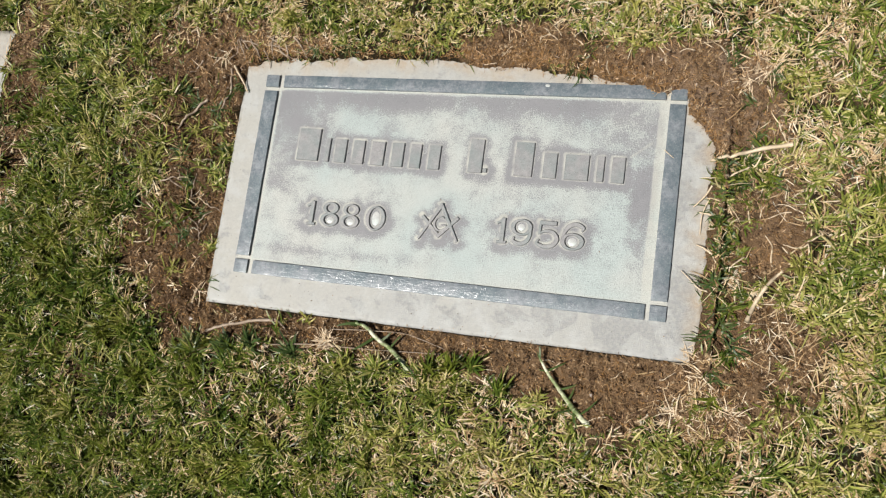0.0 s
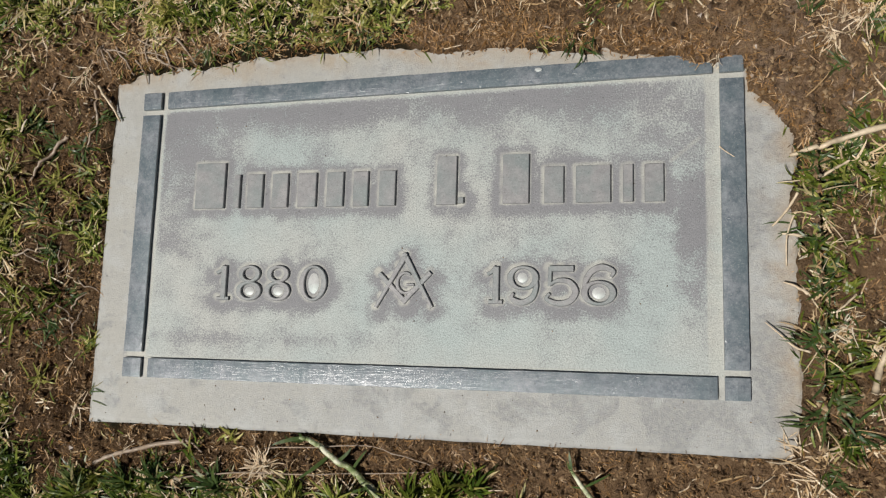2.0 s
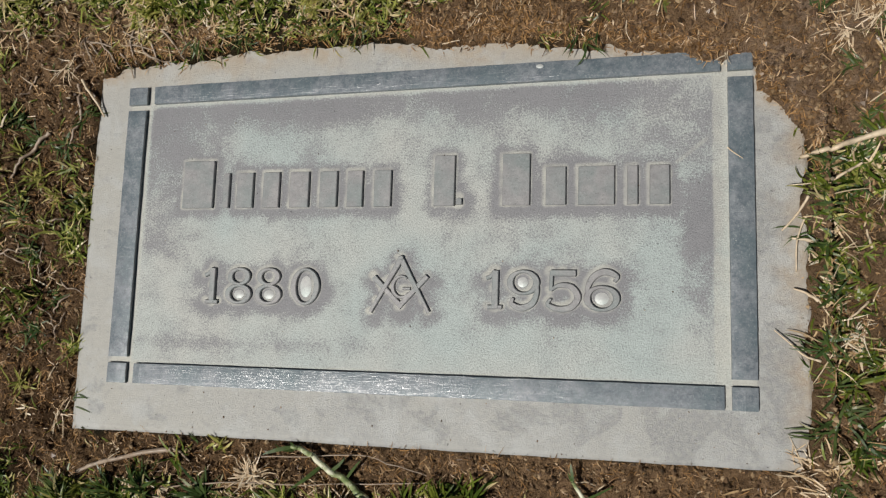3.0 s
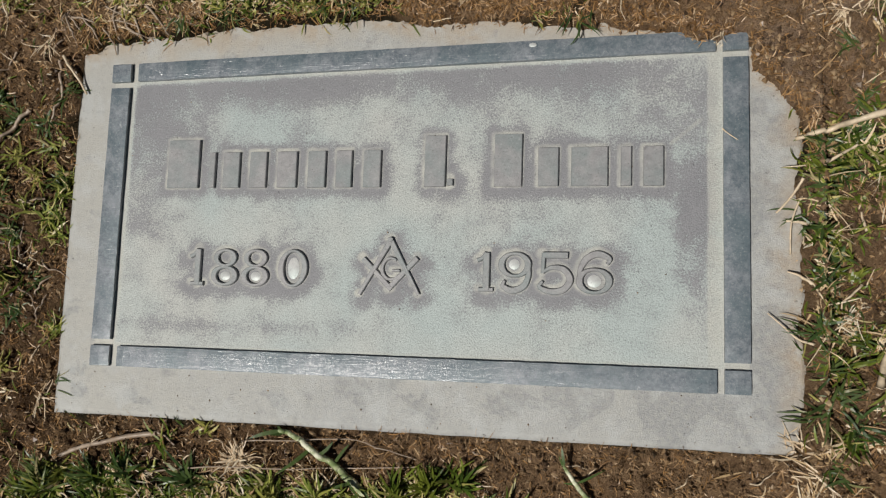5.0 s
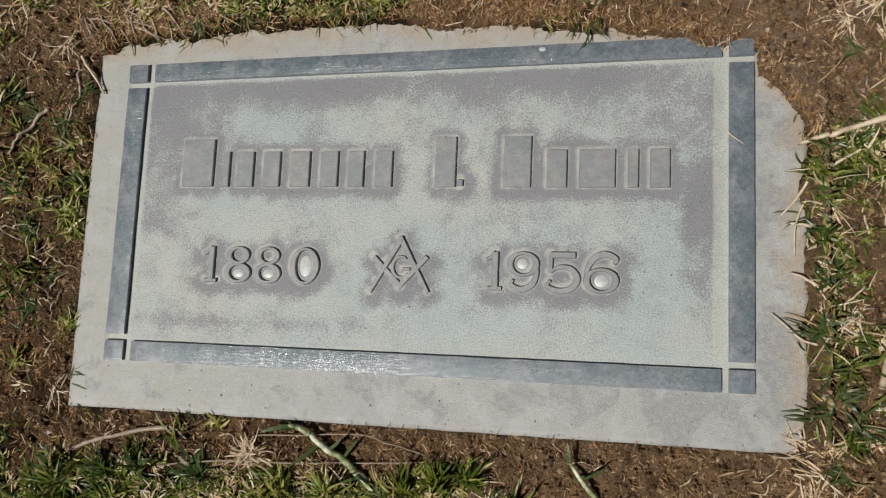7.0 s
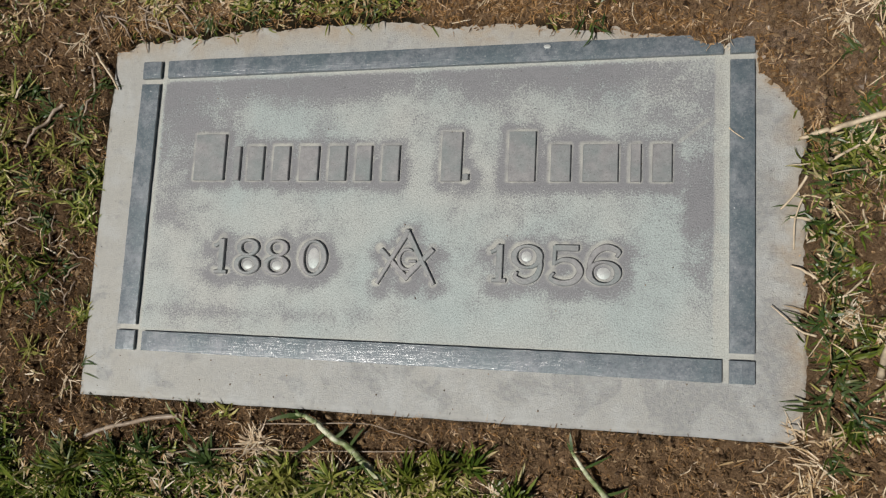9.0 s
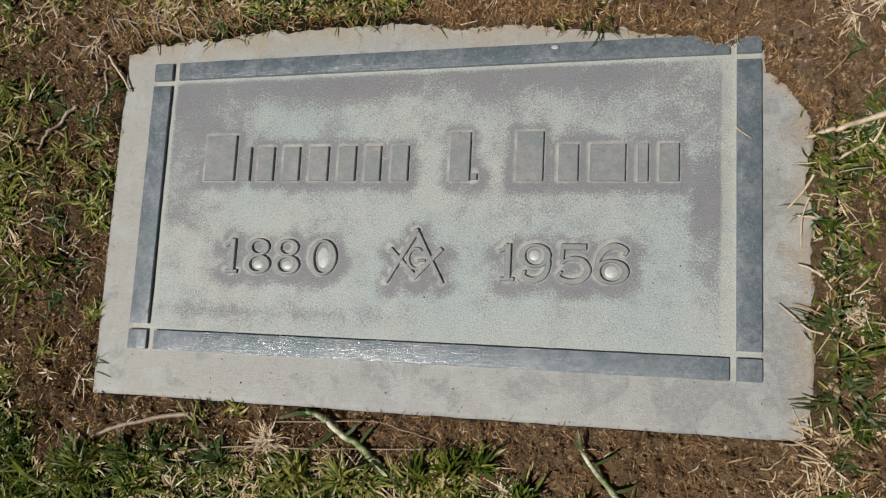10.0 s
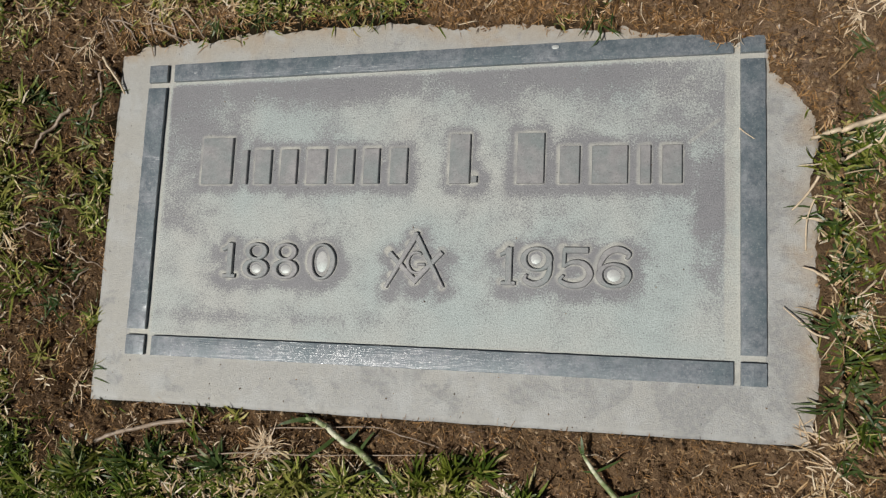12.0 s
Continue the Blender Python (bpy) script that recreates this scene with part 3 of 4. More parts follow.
def build_marker():
    marker = tagged(new("grave_marker"), "weathered flat bronze grave marker with raised border, dates and emblem", "grave marker")
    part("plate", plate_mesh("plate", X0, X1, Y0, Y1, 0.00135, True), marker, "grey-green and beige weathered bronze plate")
    sx, sy = BX - SIDE / 2, (BT - TOP / 2, -BY + LOW / 2)
    long_x, long_y = 2 * (BX - SIDE - GAP), BT + BY - TOP - LOW - 2 * GAP
    mid_y, lx = (BT - TOP - BY + LOW) / 2, -sx - 0.0021
    for name, me, x, y in (
            ("border_bar", border_bar(long_x, TOP), 0, sy[0] + climb(0)), ("border_bar", border_bar(long_x, LOW), 0, sy[1]),
            ("border_bar", border_bar(long_y, SIDE, False), lx, mid_y), ("border_bar", border_bar(long_y + climb(sx), SIDE, False), sx, mid_y + climb(sx) / 2),
            ("corner_block", border_bar(SIDE, TOP), lx, sy[0] + climb(lx)), ("corner_block", border_bar(SIDE, TOP), sx, sy[0] + climb(sx)),
            ("corner_block", border_bar(SIDE, LOW), lx, sy[1]), ("corner_block", border_bar(SIDE, LOW), sx, sy[1])):
        bar = part(name, me, marker, "blue-grey rubbed bronze")
        bar.location = (x, y, 0)
        if y > 0.1:
            bar.rotation_euler = (0, 0, math.atan(RISE / (2 * BX)))
    legs = 0
    for name, strokes, eyes in RAISED:
        tall = {"square": 0.0025, "compass_knob": 0.0034, "emblem_arc": 0.0022}[name] if name in ("square", "compass_knob", "emblem_arc") else 0.0029
        legs += name == "compass_leg"
        ob = part(name, stroke_mesh(name, strokes, LETTER, tall - 0.0002 * (name == "compass_leg" and legs == 2)), marker, "raised bronze " + name.replace("_", " "))
        # added domes: the counters' sun glint is put into their pale colour
        for cx, cy, rx, ry in eyes:
            part("eye", dome_mesh(rx * 0.76, ry * 0.8, 0.0006), ob, "pale dome added in the numeral's eye, glint put into its colour").location = (cx, cy, 0.0)
    part("chip", dome_mesh(0.0030, 0.0018, 0.0003), marker, "pale chip in the border").location = (0.107, 0.1385, 0.0041)
    other = tagged(new("grave_marker"), "pale weathered flat grave marker at the lawn's edge", "grave marker")
    part("plate", plate_mesh("plate", NX0, NX1, NY0, NY1, 0.006, False), other)


build_marker()


# ---- grass, straw and crumbs ----
RNG = np.random.RandomState(11)


def blade_arrays(x, y, z, az, length, width, lean, curl):
    """Tapered, bent blades: lean is the angle from upright at the root, curl what is added towards the tip."""
    n = len(x)
    steps = np.array([0.0, 0.28, 0.26, 0.24, 0.22])
    cut = np.array([0.7, 1.0, 0.9, 0.6, 0.0])
    veer = RNG.normal(0, 0.28, n)
    pos = np.stack([x, y, z], 1)
    flat = np.stack([np.cos(az), np.sin(az)], 1)
    twist = RNG.uniform(-0.7, 0.7, n)
    rows = []
    for k in range(5):
        th = lean + curl * (k / 4.0) ** 1.2
        flat = np.stack([np.cos(az + veer * k / 2), np.sin(az + veer * k / 2)], 1)
        step = (steps[k] * length)[:, None]
        pos = pos + np.concatenate([flat * np.sin(th)[:, None], np.cos(th)[:, None]], 1) * step
        across = np.stack([-flat[:, 1] * np.cos(twist), flat[:, 0] * np.cos(twist), np.sin(twist)], 1) * (width * cut[k] / 2)[:, None]
        rows += [pos - across, pos + across] if k < 4 else [pos]
    return np.stack(rows, 1)


def settle(v, lift=0.0008):
    """Keeps every point of the blades above earth and plate."""
    flat = v.reshape(-1, 3)
    floor = height(flat[:, 0], flat[:, 1])
    on = box_distance(flat[:, 0], flat[:, 1], X0, X1, Y0, Y1) < 0
    floor = np.where(on, np.maximum(floor, 0.0), floor)
    flat[:, 2] = np.maximum(flat[:, 2], floor + lift)
    return v


def blade_mesh(name, arrays, material):
    v = np.concatenate(arrays)
    n = len(v)
    b = (np.arange(n) * 9)[:, None]
    quads = np.concatenate([b + np.array([[q, q + 1, q + 3, q + 2]]) for q in (0, 2, 4)]).tolist()
    return mesh_from(name, v.reshape(-1, 3), quads + (b + np.array([[6, 7, 8]])).tolist(), material)


def scatter(n, box, keep, stray=-0.004, gap=0.001):
    x, y = RNG.uniform(box[0], box[1], n), RNG.uniform(box[2], box[3], n)
    d = box_distance(x, y, X0, X1, Y0, Y1)
    clear = ((d > gap) | (creep(x, y) > -stray * RNG.choice([1, 1, 1, -0.5, -1.2], n))) & (box_distance(x, y, NX0, NX1, NY0, NY1) > 0.002)
    ok = clear & (RNG.rand(n) < keep(x, y))
    return x[ok], y[ok]


def lawn(name, n, box, keep, length, width, lean, curl, material, label, category):
    x, y = scatter(n, box, keep, gap=0.005)
    m = len(x)
    clump = value_noise(x, y, 0.018, 5)
    az = RNG.uniform(0, 2 * math.pi, m) + clump * 1.5
    v = blade_arrays(x, y, height(x, y) - 0.001, az, RNG.uniform(*length, m) * (1 + 0.4 * clump), RNG.uniform(*width, m), RNG.uniform(*lean, m), RNG.uniform(*curl, m))
    return tagged(new(name, blade_mesh(name, [settle(v)], material)), label, category, kind="stuff")


def clumped_lawn(name, n, box, keep, per, length, width, material, label, category, lean=(0.25, 1.35)):
    """Lawn of rosettes: each root sends out a fan of blades, tall ones shading the hollows between."""
    x, y = scatter(n, box, keep, gap=0.005)
    m = len(x)
    size = RNG.uniform(0.65, 1.3, m) * (1 + 0.35 * value_noise(x, y, 0.03, 5))
    size *= 0.58 + 0.42 * smooth(0.01, 0.13, box_distance(x, y, X0, X1, Y0, Y1))
    toward, tight = RNG.uniform(0, 2 * math.pi, m), RNG.choice([0.5, 1.0, 1.8, 3.0], m)
    who = np.repeat(np.arange(m), RNG.randint(per[0], per[1] + 1, m))
    c = len(who)
    bx, by = x[who] + RNG.normal(0, 0.0028, c), y[who] + RNG.normal(0, 0.0028, c)
    az = toward[who] + RNG.normal(0, 1, c) * tight[who]
    v = blade_arrays(bx, by, height(bx, by) - 0.001, az, RNG.uniform(*length, c) * size[who], RNG.uniform(*width, c), RNG.uniform(*lean, c), RNG.uniform(0.1, 0.9, c))
    clear = box_distance(v[:, :, 0], v[:, :, 1], X0, X1, Y0, Y1).min(1) > -0.006
    return tagged(new(name, blade_mesh(name, [settle(v[clear])], material)), label, category, kind="stuff")


hollow = lambda x, y: smooth(-0.55, 0.1, value_noise(x, y, 0.024, 7) + 0.5 * value_noise(x, y, 0.06, 8))
patchy = lambda x, y: turf(x, y) * (0.12 + 0.88 * hollow(x, y))
parched = lambda x, y: 0.45 + 0.6 * value_noise(x, y, 0.055, 9) + 0.4 * smooth(0.3, 0.42, x) + 0.35 * smooth(0.16, 0.22, y) + 0.45 * smooth(-0.2, -0.3, y) * smooth(-0.25, 0.1, x)
lush = lambda x, y: np.clip(1.0 * smooth(-0.24, -0.64, x + 1.15 * y) + 0.4 * smooth(0.42, 0.5, x) + 0.7 * smooth(0.40, 0.35, x) * smooth(0.28, 0.3, x) * smooth(0.12, 0.06, y) + 0.45 * value_noise(x, y, 0.07, 14), 0, 1)
lawn("grass", 70000, VIEW, lambda x, y: turf(x, y) * 0.8, (0.006, 0.015), (0.0010, 0.0018), (0.5, 1.4), (0.2, 1.0), DEEP, "short dark green undergrowth of the lawn", "grass")
clumped_lawn("grass", 11500, VIEW, lambda x, y: patchy(x, y) * (1 - 0.85 * lush(x, y)), (7, 15), (0.011, 0.027), (0.0013, 0.0026), GREEN, "mown green lawn grass with yellow patches", "grass")
clumped_lawn("grass", 12500, VIEW, lambda x, y: patchy(x, y) * lush(x, y), (8, 17), (0.014, 0.034), (0.0013, 0.0026), DEEP, "deep green lawn grass in lush patches", "grass")
clumped_lawn("dry_grass", 8500, VIEW, lambda x, y: turf(x, y) * np.clip(parched(x, y), 0.06, 1), (4, 9), (0.009, 0.026), (0.0010, 0.0021), DRY, "dry straw-coloured grass among the lawn", "dry grass", (0.7, 1.5))
lawn("dry_grass", 45000, VIEW, lambda x, y: 0.006 + 0.5 * turf(x, y) * np.clip(parched(x, y), 0.05, 1), (0.006, 0.02), (0.0006, 0.0014), (0.9, 1.5), (0.1, 0.6), DRY, "dry tan thatch among the lawn and on bare earth", "dry grass")
lawn("dry_grass", 60000, VIEW, lambda x, y: 0.45 * strawy(x, y) * (1 - 0.4 * (x < -0.3)), (0.008, 0.03), (0.0006, 0.0015), (1.15, 1.55), (-0.1, 0.5), DRY, "flattened tan dead grass on bare earth", "dry grass")
far = lambda x, y: 1.0 * ((x < VIEW[0]) | (x > VIEW[1]) | (y < VIEW[2]) | (y > VIEW[3])) * np.exp(-(np.hypot(x, y) / 1.6) ** 2)
lawn("grass", 90000, (-2.6, 2.6, -2.6, 2.6), far, (0.018, 0.036), (0.003, 0.006), (0.3, 1.2), (0.2, 1.2), GREEN, "green lawn grass further out around the graves", "grass")


def build_litter():
    """Short brown and pale scraps lying flat on the bare earth."""
    x, y = scatter(130000, VIEW, lambda x, y: (1 - turf(x, y)) * (0.55 + 0.45 * value_noise(x, y, 0.02, 3)) + 0.03)
    m = len(x)
    v = blade_arrays(x, y, height(x, y) + 0.001, RNG.uniform(0, 6.28, m), RNG.uniform(0.0015, 0.0065, m) * RNG.choice([1, 1, 1, 1, 2.2], m), RNG.uniform(0.0003, 0.0009, m), RNG.uniform(1.2, 1.6, m), RNG.uniform(-0.2, 0.5, m))
    tagged(new("plant_litter", blade_mesh("plant_litter", [settle(v, 0.0006)], LITTER)), "brown and tan plant scraps lying on bare earth", "plant litter", kind="stuff")


def build_edge_litter():
    """Brown rootlets and scraps along the lip of earth that creeps over the plate."""
    lip = lambda x, y: np.exp(-((creep(x, y) - 0.004) / 0.010) ** 2) * (x > -0.31) * (x < 0.32) * (y > 0.04)
    x, y = scatter(38000, (-0.33, 0.33, 0.04, 0.2), lip, stray=-0.004)
    m = len(x)
    on = np.maximum(height(x, y), 0.0)
    v = blade_arrays(x, y, on + 0.0008, RNG.uniform(0, 6.28, m), RNG.uniform(0.002, 0.009, m), RNG.uniform(0.0003, 0.0010, m), RNG.uniform(0.9, 1.55, m), RNG.uniform(-0.2, 0.7, m))
    tagged(new("plant_litter", blade_mesh("plant_litter", [settle(v, 0.0006)], LITTER)), "brown rootlets and scraps along the marker's far edge", "plant litter", kind="stuff")


def build_crumbs():
    x, y = scatter(240000, VIEW, lambda x, y: (1 - turf(x, y)) * (0.6 + 0.4 * value_noise(x, y, 0.03, 8)))
    px, py = RNG.uniform(X0, X1, 90), np.where(RNG.rand(90) < 0.7, RNG.uniform(Y0, -BY, 90), RNG.uniform(-BY, BY, 90))
    x, y = np.concatenate([x, px]), np.concatenate([y, py])
    n = len(x)
    r = 0.0004 + 0.0024 * RNG.rand(n) ** 2.8
    r[-90:] = 0.0003 + 0.0006 * RNG.rand(90) ** 3
    floor = height(x, y)
    floor = np.where(box_distance(x, y, X0, X1, Y0, Y1) < 0, np.maximum(floor, 0.0), floor)
    dirs = np.array([(1, 0, 0), (0, 1, 0), (-1, 0, 0), (0, -1, 0), (0, 0, 1), (0, 0, -1)], float)
    v = dirs[None] * (r[:, None, None] * RNG.uniform(0.6, 1.35, (n, 6, 1))) + RNG.normal(0, 1, (n, 6, 3)) * (0.18 * r)[:, None, None]
    v += np.stack([x, y, floor + 0.3 * r], 1)[:, None, :]
    tri = np.array([(0, 1, 4), (1, 2, 4), (2, 3, 4), (3, 0, 4), (1, 0, 5), (2, 1, 5), (3, 2, 5), (0, 3, 5)])
    f = ((np.arange(n) * 6)[:, None, None] + tri[None]).reshape(-1, 3).tolist()
    me = mesh_from("soil_crumbs", v.reshape(-1, 3), f, CRUMB)
    tagged(new("soil_crumbs", me), "small brown crumbs of dry earth around the marker", "soil", kind="stuff")


build_litter()
build_edge_litter()
build_crumbs()


# ---- single plants, twigs and straws ----
def tube(name, path, radii, material, sides=7):
    p = np.asarray(path, float)
    t = np.gradient(p, axis=0)
    t /= np.linalg.norm(t, axis=1)[:, None]
    up = np.array([0.0, 0.0, 1.0])
    verts, faces, n = [], [], len(p)
    for i in range(n):
        a = np.cross(t[i], up)
        a /= np.linalg.norm(a) + 1e-9
        b = np.cross(a, t[i])
        for s in range(sides):
            w = 2 * math.pi * s / sides
            verts.append(p[i] + radii[i] * (a * math.cos(w) + b * math.sin(w)))
    for i in range(n - 1):
        for s in range(sides):
            q = (s + 1) % sides
            faces.append((i * sides + s, i * sides + q, (i + 1) * sides + q, (i + 1) * sides + s))
    faces += [tuple(range(sides)), tuple(range((n - 1) * sides, n * sides))[::-1]]
    return mesh_from(name, verts, faces, material, flat=False)


def ground_path(points, lift, steps=6):
    """A smooth line over the ground through (x, y) points, with lifts above it."""
    p = curve([(x, y, 0) for x, y in points], steps)
    up = np.interp(np.linspace(0, 1, len(p)), np.linspace(0, 1, len(lift)), lift)
    floor = height(p[:, 0], p[:, 1])
    on = box_distance(p[:, 0], p[:, 1], X0, X1, Y0, Y1) < 0
    p[:, 2] = np.where(on, np.maximum(floor, 0), floor) + up
    return p


def stalk(name, points, lift, thick, thin, material, label, category, group=""):
    p = ground_path(points, lift)
    r = np.linspace(thick, thin, len(p)) * (1 + 0.12 * np.sin(np.arange(len(p)) * 1.9))
    return tagged(new(name, tube(name, p, r, material)), label, category, group)


def tuft(x, y, n, length, width, lean, toward, spread, material, label, group):
    """A rooted tuft of blades that leans one way."""
    rx, ry = x + RNG.normal(0, 0.0035, n), y + RNG.normal(0, 0.0035, n)
    az = toward + RNG.normal(0, spread, n)
    v = blade_arrays(rx, ry, height(rx, ry) - 0.001, az, RNG.uniform(*length, n), RNG.uniform(*width, n), RNG.uniform(*lean, n), RNG.uniform(0.1, 0.9, n))
    return tagged(new("grass_tuft", blade_mesh("grass_tuft", [settle(v)], material)), label, "grass tuft", group)


def leafy_stem(points, lift, thick, thin, leaves):
    """A fleshy, flattened runner with overlapping sheaths, swollen joints and narrow leaves. It runs from its root to its tip."""
    p = ground_path(points, lift, 9)
    n = len(p)
    root = tagged(new("grass_runner"), "stout pale green grass runner reaching towards the marker", "grass runner")
    joint = 1 + 0.10 * np.maximum(0, np.cos(np.arange(n) * 2 * math.pi / 8)) ** 4
    part("stem", tube("stem", p, np.linspace(thick, thin, n) * joint, STEM, 9), root, "pale green jointed stem")
    for k in range(2, n - 6, 8):
        run = p[k:k + 9] + np.array([0, 0, 0.0006])
        part("sheath", tube("sheath", run, np.linspace(thick, thin, n)[k] * np.linspace(1.14, 0.8, len(run)), STEM, 9), root, "bleached leaf sheath")
    for at, az, length, wide in leaves:
        q = p[int(at * (n - 1))]
        v = blade_arrays(*(np.array([c]) for c in q), np.array([az]), np.array([length]), np.array([wide]), np.array([1.2]), np.array([0.3]))
        part("leaf", blade_mesh("leaf", [settle(v)], RANK), root, "narrow green leaf")


leafy_stem([(-0.020, -0.232), (-0.028, -0.221), (-0.043, -0.209), (-0.068, -0.194), (-0.080, -0.184), (-0.094, -0.1805)], (-0.002, 0.004, 0.007, 0.008, 0.008, 0.008), 0.0034, 0.0016,
           [(0.98, 3.25, 0.027, 0.0036), (0.97, 1.9, 0.006, 0.002), (0.92, 3.8, 0.022, 0.0034), (0.62, 4.0, 0.036, 0.0036), (0.55, 0.4, 0.02, 0.003), (0.45, 1.0, 0.024, 0.0028), (0.35, 5.4, 0.03, 0.003), (0.25, 3.5, 0.03, 0.003), (0.2, 5.9, 0.034, 0.003), (0.1, 0.4, 0.03, 0.003)])
leafy_stem([(0.200, -0.262), (0.184, -0.248), (0.165, -0.228), (0.148, -0.209), (0.137, -0.193)], (-0.002, 0.005, 0.008, 0.009, 0.010), 0.0034, 0.0011,
           [(0.98, 1.7, 0.016, 0.0026), (0.9, 2.4, 0.016, 0.0022), (0.8, 0.5, 0.026, 0.0026), (0.78, 3.2, 0.010, 0.002), (0.55, 0.2, 0.022, 0.0028), (0.4, 0.9, 0.02, 0.0026), (0.3, 3.4, 0.024, 0.003), (0.22, 0.6, 0.032, 0.003), (0.12, 2.4, 0.026, 0.003), (0.3, 4.6, 0.024, 0.003)])
stalk("twig", [(-0.306, -0.216), (-0.285, -0.207), (-0.258, -0.200), (-0.235, -0.194), (-0.208, -0.190)], (0.001, 0.002, 0.003, 0.002), 0.0017, 0.0023, TWIG, "bent grey-brown dry twig on bare earth by the marker", "twig")
stalk("twig", [(-0.206, -0.189), (-0.199, -0.193), (-0.191, -0.199)], (0.002, 0.003, 0.001), 0.0011, 0.0007, TWIG, "short pale broken twig on bare earth", "twig")
stalk("straw", [(0.305, 0.057), (0.325, 0.061), (0.345, 0.069), (0.39, 0.080)], (0.004, 0.007, 0.008, 0.006), 0.0015, 0.0026, STRAW, "long yellow dry straw lying over the grass", "straw")
stalk("straw", [(-0.13, -0.192), (-0.08, -0.188), (-0.03, -0.186), (0.02, -0.198)], (0.004, 0.006, 0.005, 0.002), 0.0006, 0.0004, TWIG, "thin tan straw along the marker's front edge", "straw")
stalk("straw", [(-0.21, -0.222), (-0.15, -0.214), (-0.08, -0.211), (0.02, -0.204)], (0.003, 0.006, 0.006, 0.003), 0.0007, 0.0004, TWIG, "thin tan straw across the earth", "straw")
stalk("root", [(-0.331, 0.143), (-0.326, 0.120), (-0.331, 0.098), (-0.338, 0.083)], (0.002, 0.003, 0.003, 0.001), 0.0016, 0.0008, TWIG, "dry brown root across bare earth", "root")
stalk("straw", [(-0.325, 0.146), (-0.312, 0.130), (-0.300, 0.110)], (0.004, 0.006, 0.003), 0.0015, 0.0009, STRAW, "pale dry grass stem beside the marker's corner", "straw")
stalk("straw", [(0.309, 0.026), (0.303, 0.015), (0.295, 0.005), (0.291, 0.001)], (0.004, 0.005, 0.004, 0.003), 0.0011, 0.0008, STRAW, "bent dry straw lying on the marker's rim", "straw")
stalk("straw", [(0.308, 0.012), (0.304, 0.002), (0.301, -0.010), (0.301, -0.030)], (0.004, 0.004, 0.004, 0.001), 0.0008, 0.0006, STRAW, "thin dry straw lying on the marker's rim", "straw")
stalk("straw", [(0.314, -0.008), (0.306, -0.006), (0.298, -0.005)], (0.004, 0.005, 0.003), 0.0016, 0.0007, STRAW, "short dry straw reaching over the marker's rim", "straw")
stalk("straw", [(0.314, -0.096), (0.304, -0.092), (0.294, -0.083), (0.284, -0.074)], (0.004, 0.005, 0.005, 0.004), 0.0010, 0.0004, STRAW, "pale dry straw tip over the marker's rim", "straw")
stalk("straw", [(0.314, -0.052), (0.306, -0.046), (0.298, -0.043)], (0.003, 0.006, 0.004), 0.0014, 0.0005, STRAW, "short pale straw at the marker's rim", "straw")
stalk("straw", [(0.392, -0.062), (0.377, -0.080), (0.366, -0.101), (0.357, -0.125)], (0.002, 0.004, 0.004, 0.002), 0.0017, 0.0026, STRAW, "stout pale dry stalk on bare earth", "straw")
stalk("straw", [(0.322, 0.036), (0.334, 0.043), (0.347, 0.051)], (0.006, 0.008, 0.006), 0.0014, 0.0008, STRAW, "short white straw over the grass", "straw")
stalk("root", [(-0.362, 0.098), (-0.374, 0.086), (-0.388, 0.068), (-0.398, 0.052)], (0.002, 0.005, 0.005, 0.001), 0.0020, 0.0012, TWIG, "dry brown root across bare earth", "root")
stalk("straw", [(0.253, 0.066), (0.257, 0.062), (0.264, 0.057)], (0.004, 0.005, 0.0045), 0.0006, 0.0003, STRAW, "tiny white straw on the border", "straw")

EDGE_TUFT, STRAW_TUFT = "grass tufts at the marker's edge", "dry tufts on bare earth"
for x, y, n, aim, size in ((0.322, 0.05, 26, 2.2, 1.0), (0.325, 0.02, 30, 3.4, 1.0), (0.322, -0.01, 24, 2.9, 0.9), (0.326, -0.05, 34, 1.6, 1.1), (0.322, -0.085, 34, 2.4, 1.0),
                           (0.328, -0.115, 38, 1.2, 1.1), (0.322, -0.145, 30, 3.0, 1.1), (0.345, -0.155, 30, 0.6, 1.1), (0.33, -0.185, 20, 4.6, 0.9), (0.345, -0.09, 20, 0.3, 1.0),
                           (0.35, 0.06, 30, 0.8, 1.1), (0.375, 0.035, 26, 0.2, 1.0), (0.335, 0.035, 26, 4.2, 1.1), (0.33, -0.03, 30, 5.0, 1.1), (0.338, -0.07, 26, 4.4, 1.0), (0.335, -0.135, 30, 0.2, 1.2), (0.352, 0.085, 22, 1.0, 1.1)):
    tuft(x, y, int(n * 0.7), (0.008 * size, 0.021 * size), (0.0014, 0.0025), (0.6, 1.45), aim, 1.4, RANK, "green grass tuft at the bronze marker's edge", EDGE_TUFT)
for x, y, n, aim in ((-0.318, 0.115, 18, 0.4), (-0.325, 0.03, 22, 1.5), (-0.322, -0.02, 20, 2.0), (-0.320, -0.105, 30, 0.5), (-0.345, -0.06, 16, 1.0), (-0.375, 0.09, 24, 3.0), (-0.36, -0.09, 22, 2.0), (-0.34, 0.06, 20, 0.0), (-0.345, 0.085, 26, 5.0), (-0.372, 0.055, 25, 2.6), (-0.335, -0.002, 25, 0.8), (-0.365, -0.015, 26, 4.0), (-0.385, 0.02, 28, 1.0), (-0.35, 0.035, 25, 3.4), (-0.395, 0.11, 28, 2.2), (-0.37, -0.14, 25, 0.6)):
    tuft(x, y, n, (0.009, 0.024), (0.0013, 0.0025), (0.5, 1.4), aim, 1.6, GREEN if n % 5 == 0 else RANK, "small green grass tuft in bare earth", EDGE_TUFT)
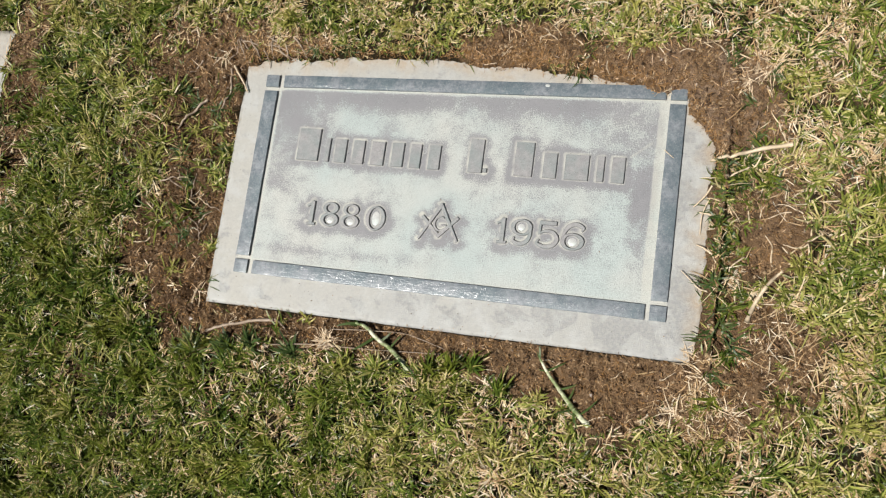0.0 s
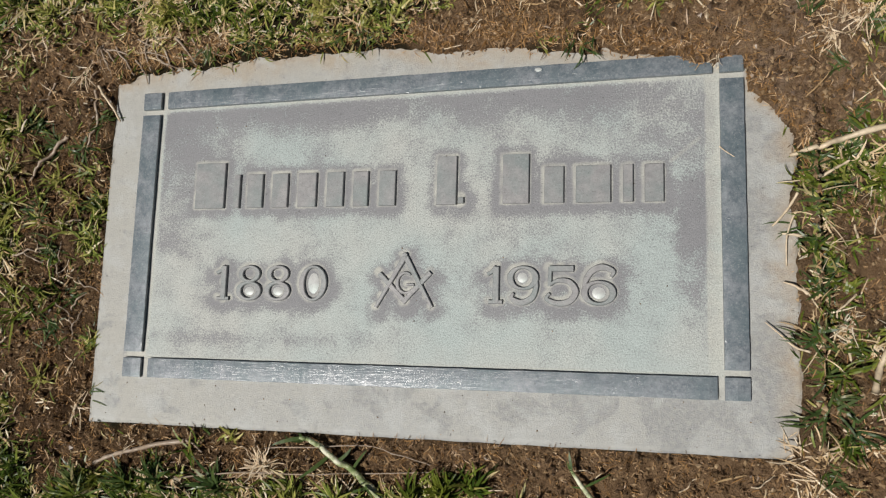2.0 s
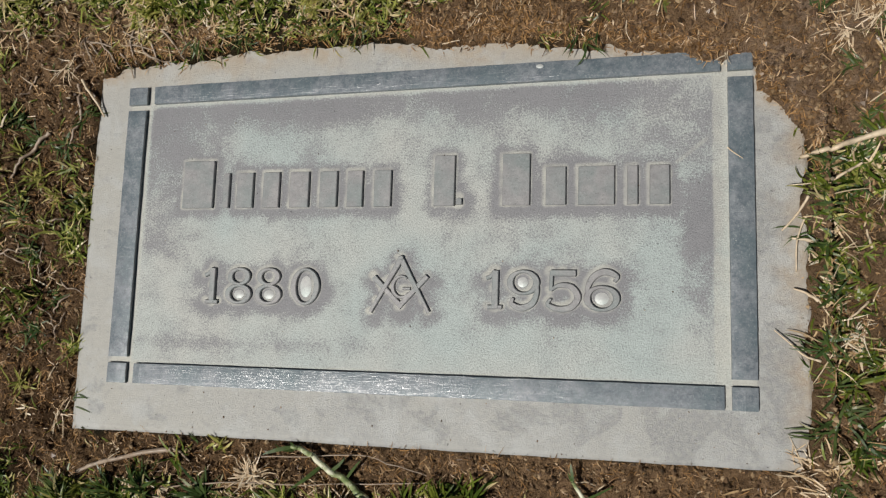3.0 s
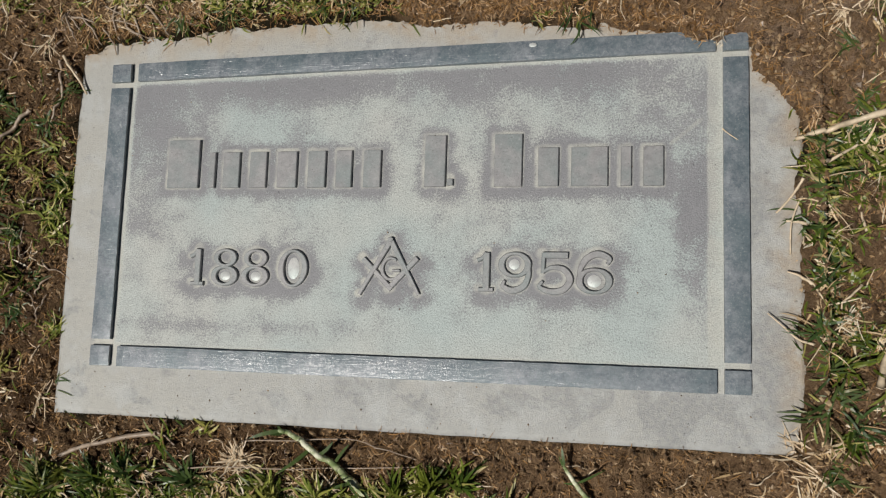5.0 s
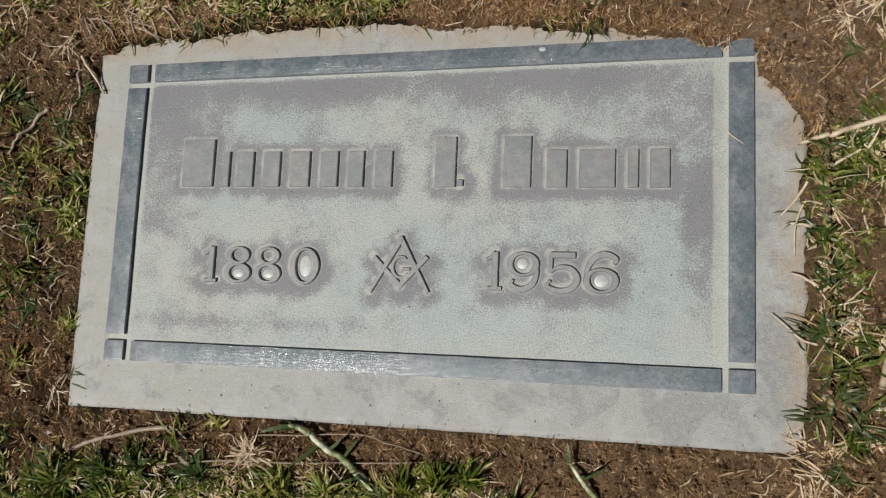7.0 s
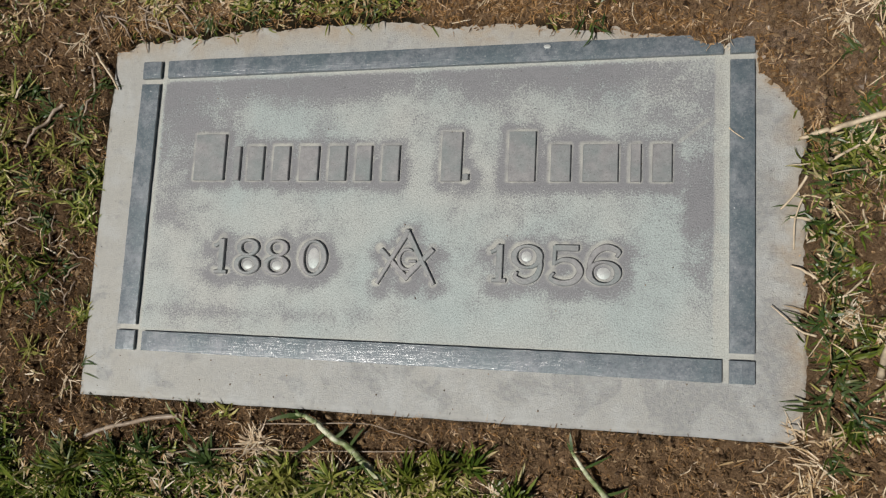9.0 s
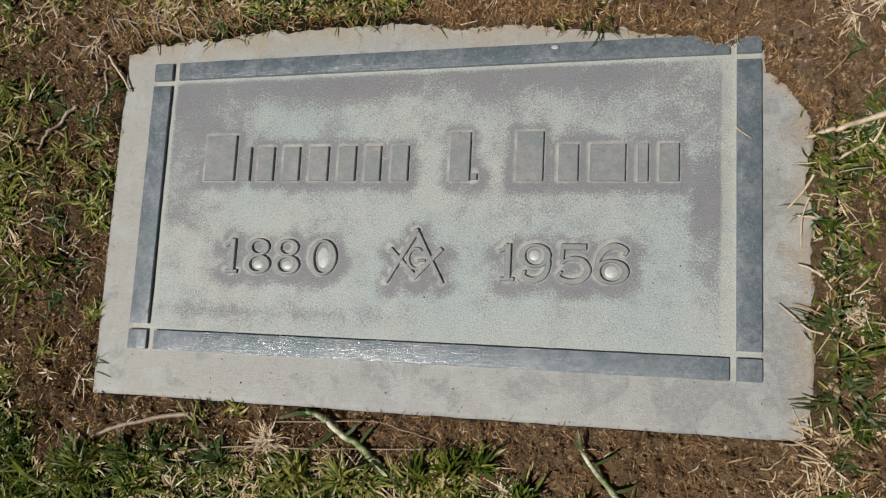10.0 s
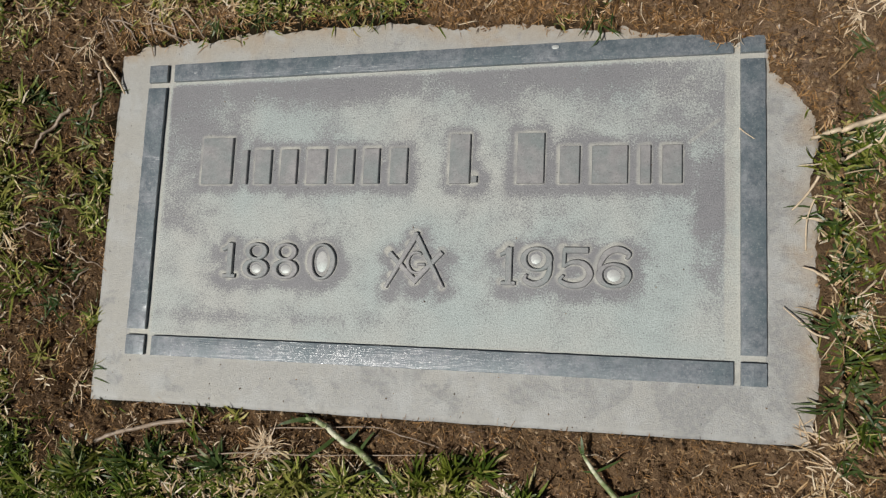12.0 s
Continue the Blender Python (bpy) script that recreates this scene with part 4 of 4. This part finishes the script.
for x, y, n, aim in ((-0.045, 0.178, 12, 4.4), (-0.07, 0.180, 10, 4.2), (0.144, 0.158, 12, 4.9), (-0.16, 0.178, 14, 4.7), (-0.205, 0.174, 14, 4.9), (0.318, 0.172, 16, 1.0), (0.365, 0.158, 18, 0.4), (0.345, 0.125, 10, 2.6)):
    tuft(x, y, n, (0.012, 0.022), (0.001, 0.0018), (0.9, 1.4), aim, 0.6, RANK, "green grass blades beside the marker's far rim", EDGE_TUFT)
for x, y, n, aim in ((-0.133, -0.208, 34, 1.5), (0.322, -0.190, 26, 4.2), (0.325, -0.215, 40, 3.6), (0.29, -0.235, 50, 1.2), (0.345, -0.225, 50, 0.3), (-0.33, -0.165, 26, 5.3), (0.305, -0.172, 30, 3.4), (0.40, -0.10, 40, 0.3), (0.35, 0.165, 30, 0.8), (0.41, 0.10, 36, 0.0), (0.338, 0.153, 40, 4.6), (0.365, 0.17, 44, 5.2), (0.35, 0.185, 40, 0.4), (-0.02, -0.232, 40, 1.2), (0.022, -0.226, 40, 2.0), (-0.055, -0.225, 34, 0.6), (0.075, -0.238, 40, 1.0), (-0.26, 0.187, 40, 4.2), (-0.34, 0.16, 40, 5.0)):
    tuft(x, y, n // 2, (0.010, 0.028), (0.0007, 0.0014), (1.0, 1.5), aim, 1.6, STRAW, "dry straw-coloured grass tuft on bare earth", STRAW_TUFT)
for x, y, n, aim in ((0.03, -0.222, 40, 1.4), (0.055, -0.216, 34, 1.0), (0.005, -0.228, 34, 1.8), (-0.06, -0.235, 30, 1.5), (-0.18, -0.232, 36, 1.7), (-0.235, -0.226, 26, 1.3), (-0.27, -0.235, 36, 1.6), (0.09, -0.24, 40, 1.2), (-0.32, -0.24, 40, 1.8), (-0.11, -0.24, 30, 1.5)):
    tuft(x, y, n, (0.016, 0.036), (0.0018, 0.0032), (0.2, 1.1), aim, 1.1, (GREEN, DEEP, RANK)[n % 3] if x > -0.12 else RANK, "upright green grass tuft in front of the marker", "grass tufts before the marker")


def strew(name, n, box, length, radius, material, label, category, group, aim=None, seed=5):
    """Loose stalks lying about in a patch, each its own thing."""
    r = random.Random(seed)
    for _ in range(n):
        x, y = r.uniform(box[0], box[1]), r.uniform(box[2], box[3])
        a = r.uniform(0, 6.28) if aim is None else r.gauss(aim, 0.5)
        pts = [(x, y)]
        for _ in range(3):
            a += r.gauss(0, 0.35)
            step = r.uniform(*length) / 3
            pts.append((pts[-1][0] + step * math.cos(a), pts[-1][1] + step * math.sin(a)))
        thick = r.uniform(*radius)
        stalk(name, pts, (0.001, r.uniform(0.001, 0.006), 0.001), thick, thick * 0.5, material, label, category, group)


strew("root", 16, (-0.34, -0.20, 0.165, 0.195), (0.015, 0.035), (0.0007, 0.0014), TWIG, "dry brown grass root at the marker's far edge", "root", "dry roots in earth", 5.2, 1)
strew("root", 12, (-0.42, -0.33, -0.12, 0.17), (0.015, 0.04), (0.0006, 0.0013), TWIG, "dry brown root in bare earth", "root", "dry roots in earth", None, 2)
strew("straw", 12, (0.33, 0.43, -0.17, 0.12), (0.012, 0.04), (0.0006, 0.0013), STRAW, "loose pale dry straw on earth", "straw", "loose straws", None, 3)
strew("straw", 14, (-0.30, 0.30, -0.225, -0.190), (0.006, 0.03), (0.0004, 0.0008), STRAW, "loose thin dry straw before the marker", "straw", "loose straws", 0.1, 4)
strew("straw", 10, (0.05, 0.36, 0.165, 0.215), (0.008, 0.025), (0.0004, 0.0008), STRAW, "loose thin dry straw on brown earth", "straw", "loose straws", None, 6)
strew("straw", 12, (-0.42, -0.33, -0.2, 0.02), (0.01, 0.03), (0.0005, 0.0011), STRAW, "loose pale dry straw on earth", "straw", "loose straws", None, 7)
tuft(-0.133, -0.207, 44, (0.010, 0.022), (0.0011, 0.0020), (0.3, 1.2), 1.6, 1.9, STRAW, "pale curled dry grass tuft before the marker", STRAW_TUFT)
tuft(0.312, -0.207, 30, (0.010, 0.026), (0.0008, 0.0015), (0.9, 1.5), 5.2, 1.6, DRY, "pale dry grass tuft by the marker's corner", STRAW_TUFT)
tuft(0.256, 0.140, 6, (0.006, 0.013), (0.0008, 0.0013), (0.8, 1.3), 4.8, 0.8, STRAW, "few straws hanging over the border's corner", STRAW_TUFT)
for x, y, n, aim, label in ((0.311, -0.002, 5, 3.1, "green blades lying over the marker's rim"), (0.310, -0.088, 5, 3.0, "green blades lying over the marker's rim"), (0.311, -0.150, 6, 3.2, "green blades lying over the marker's rim"), (-0.3105, -0.150, 6, 0.3, "fine blades lying over the marker's corner")):
    tuft(x, y, n, (0.010, 0.024), (0.0010, 0.0018), (1.1, 1.5), aim, 0.45, RANK, label, EDGE_TUFT)
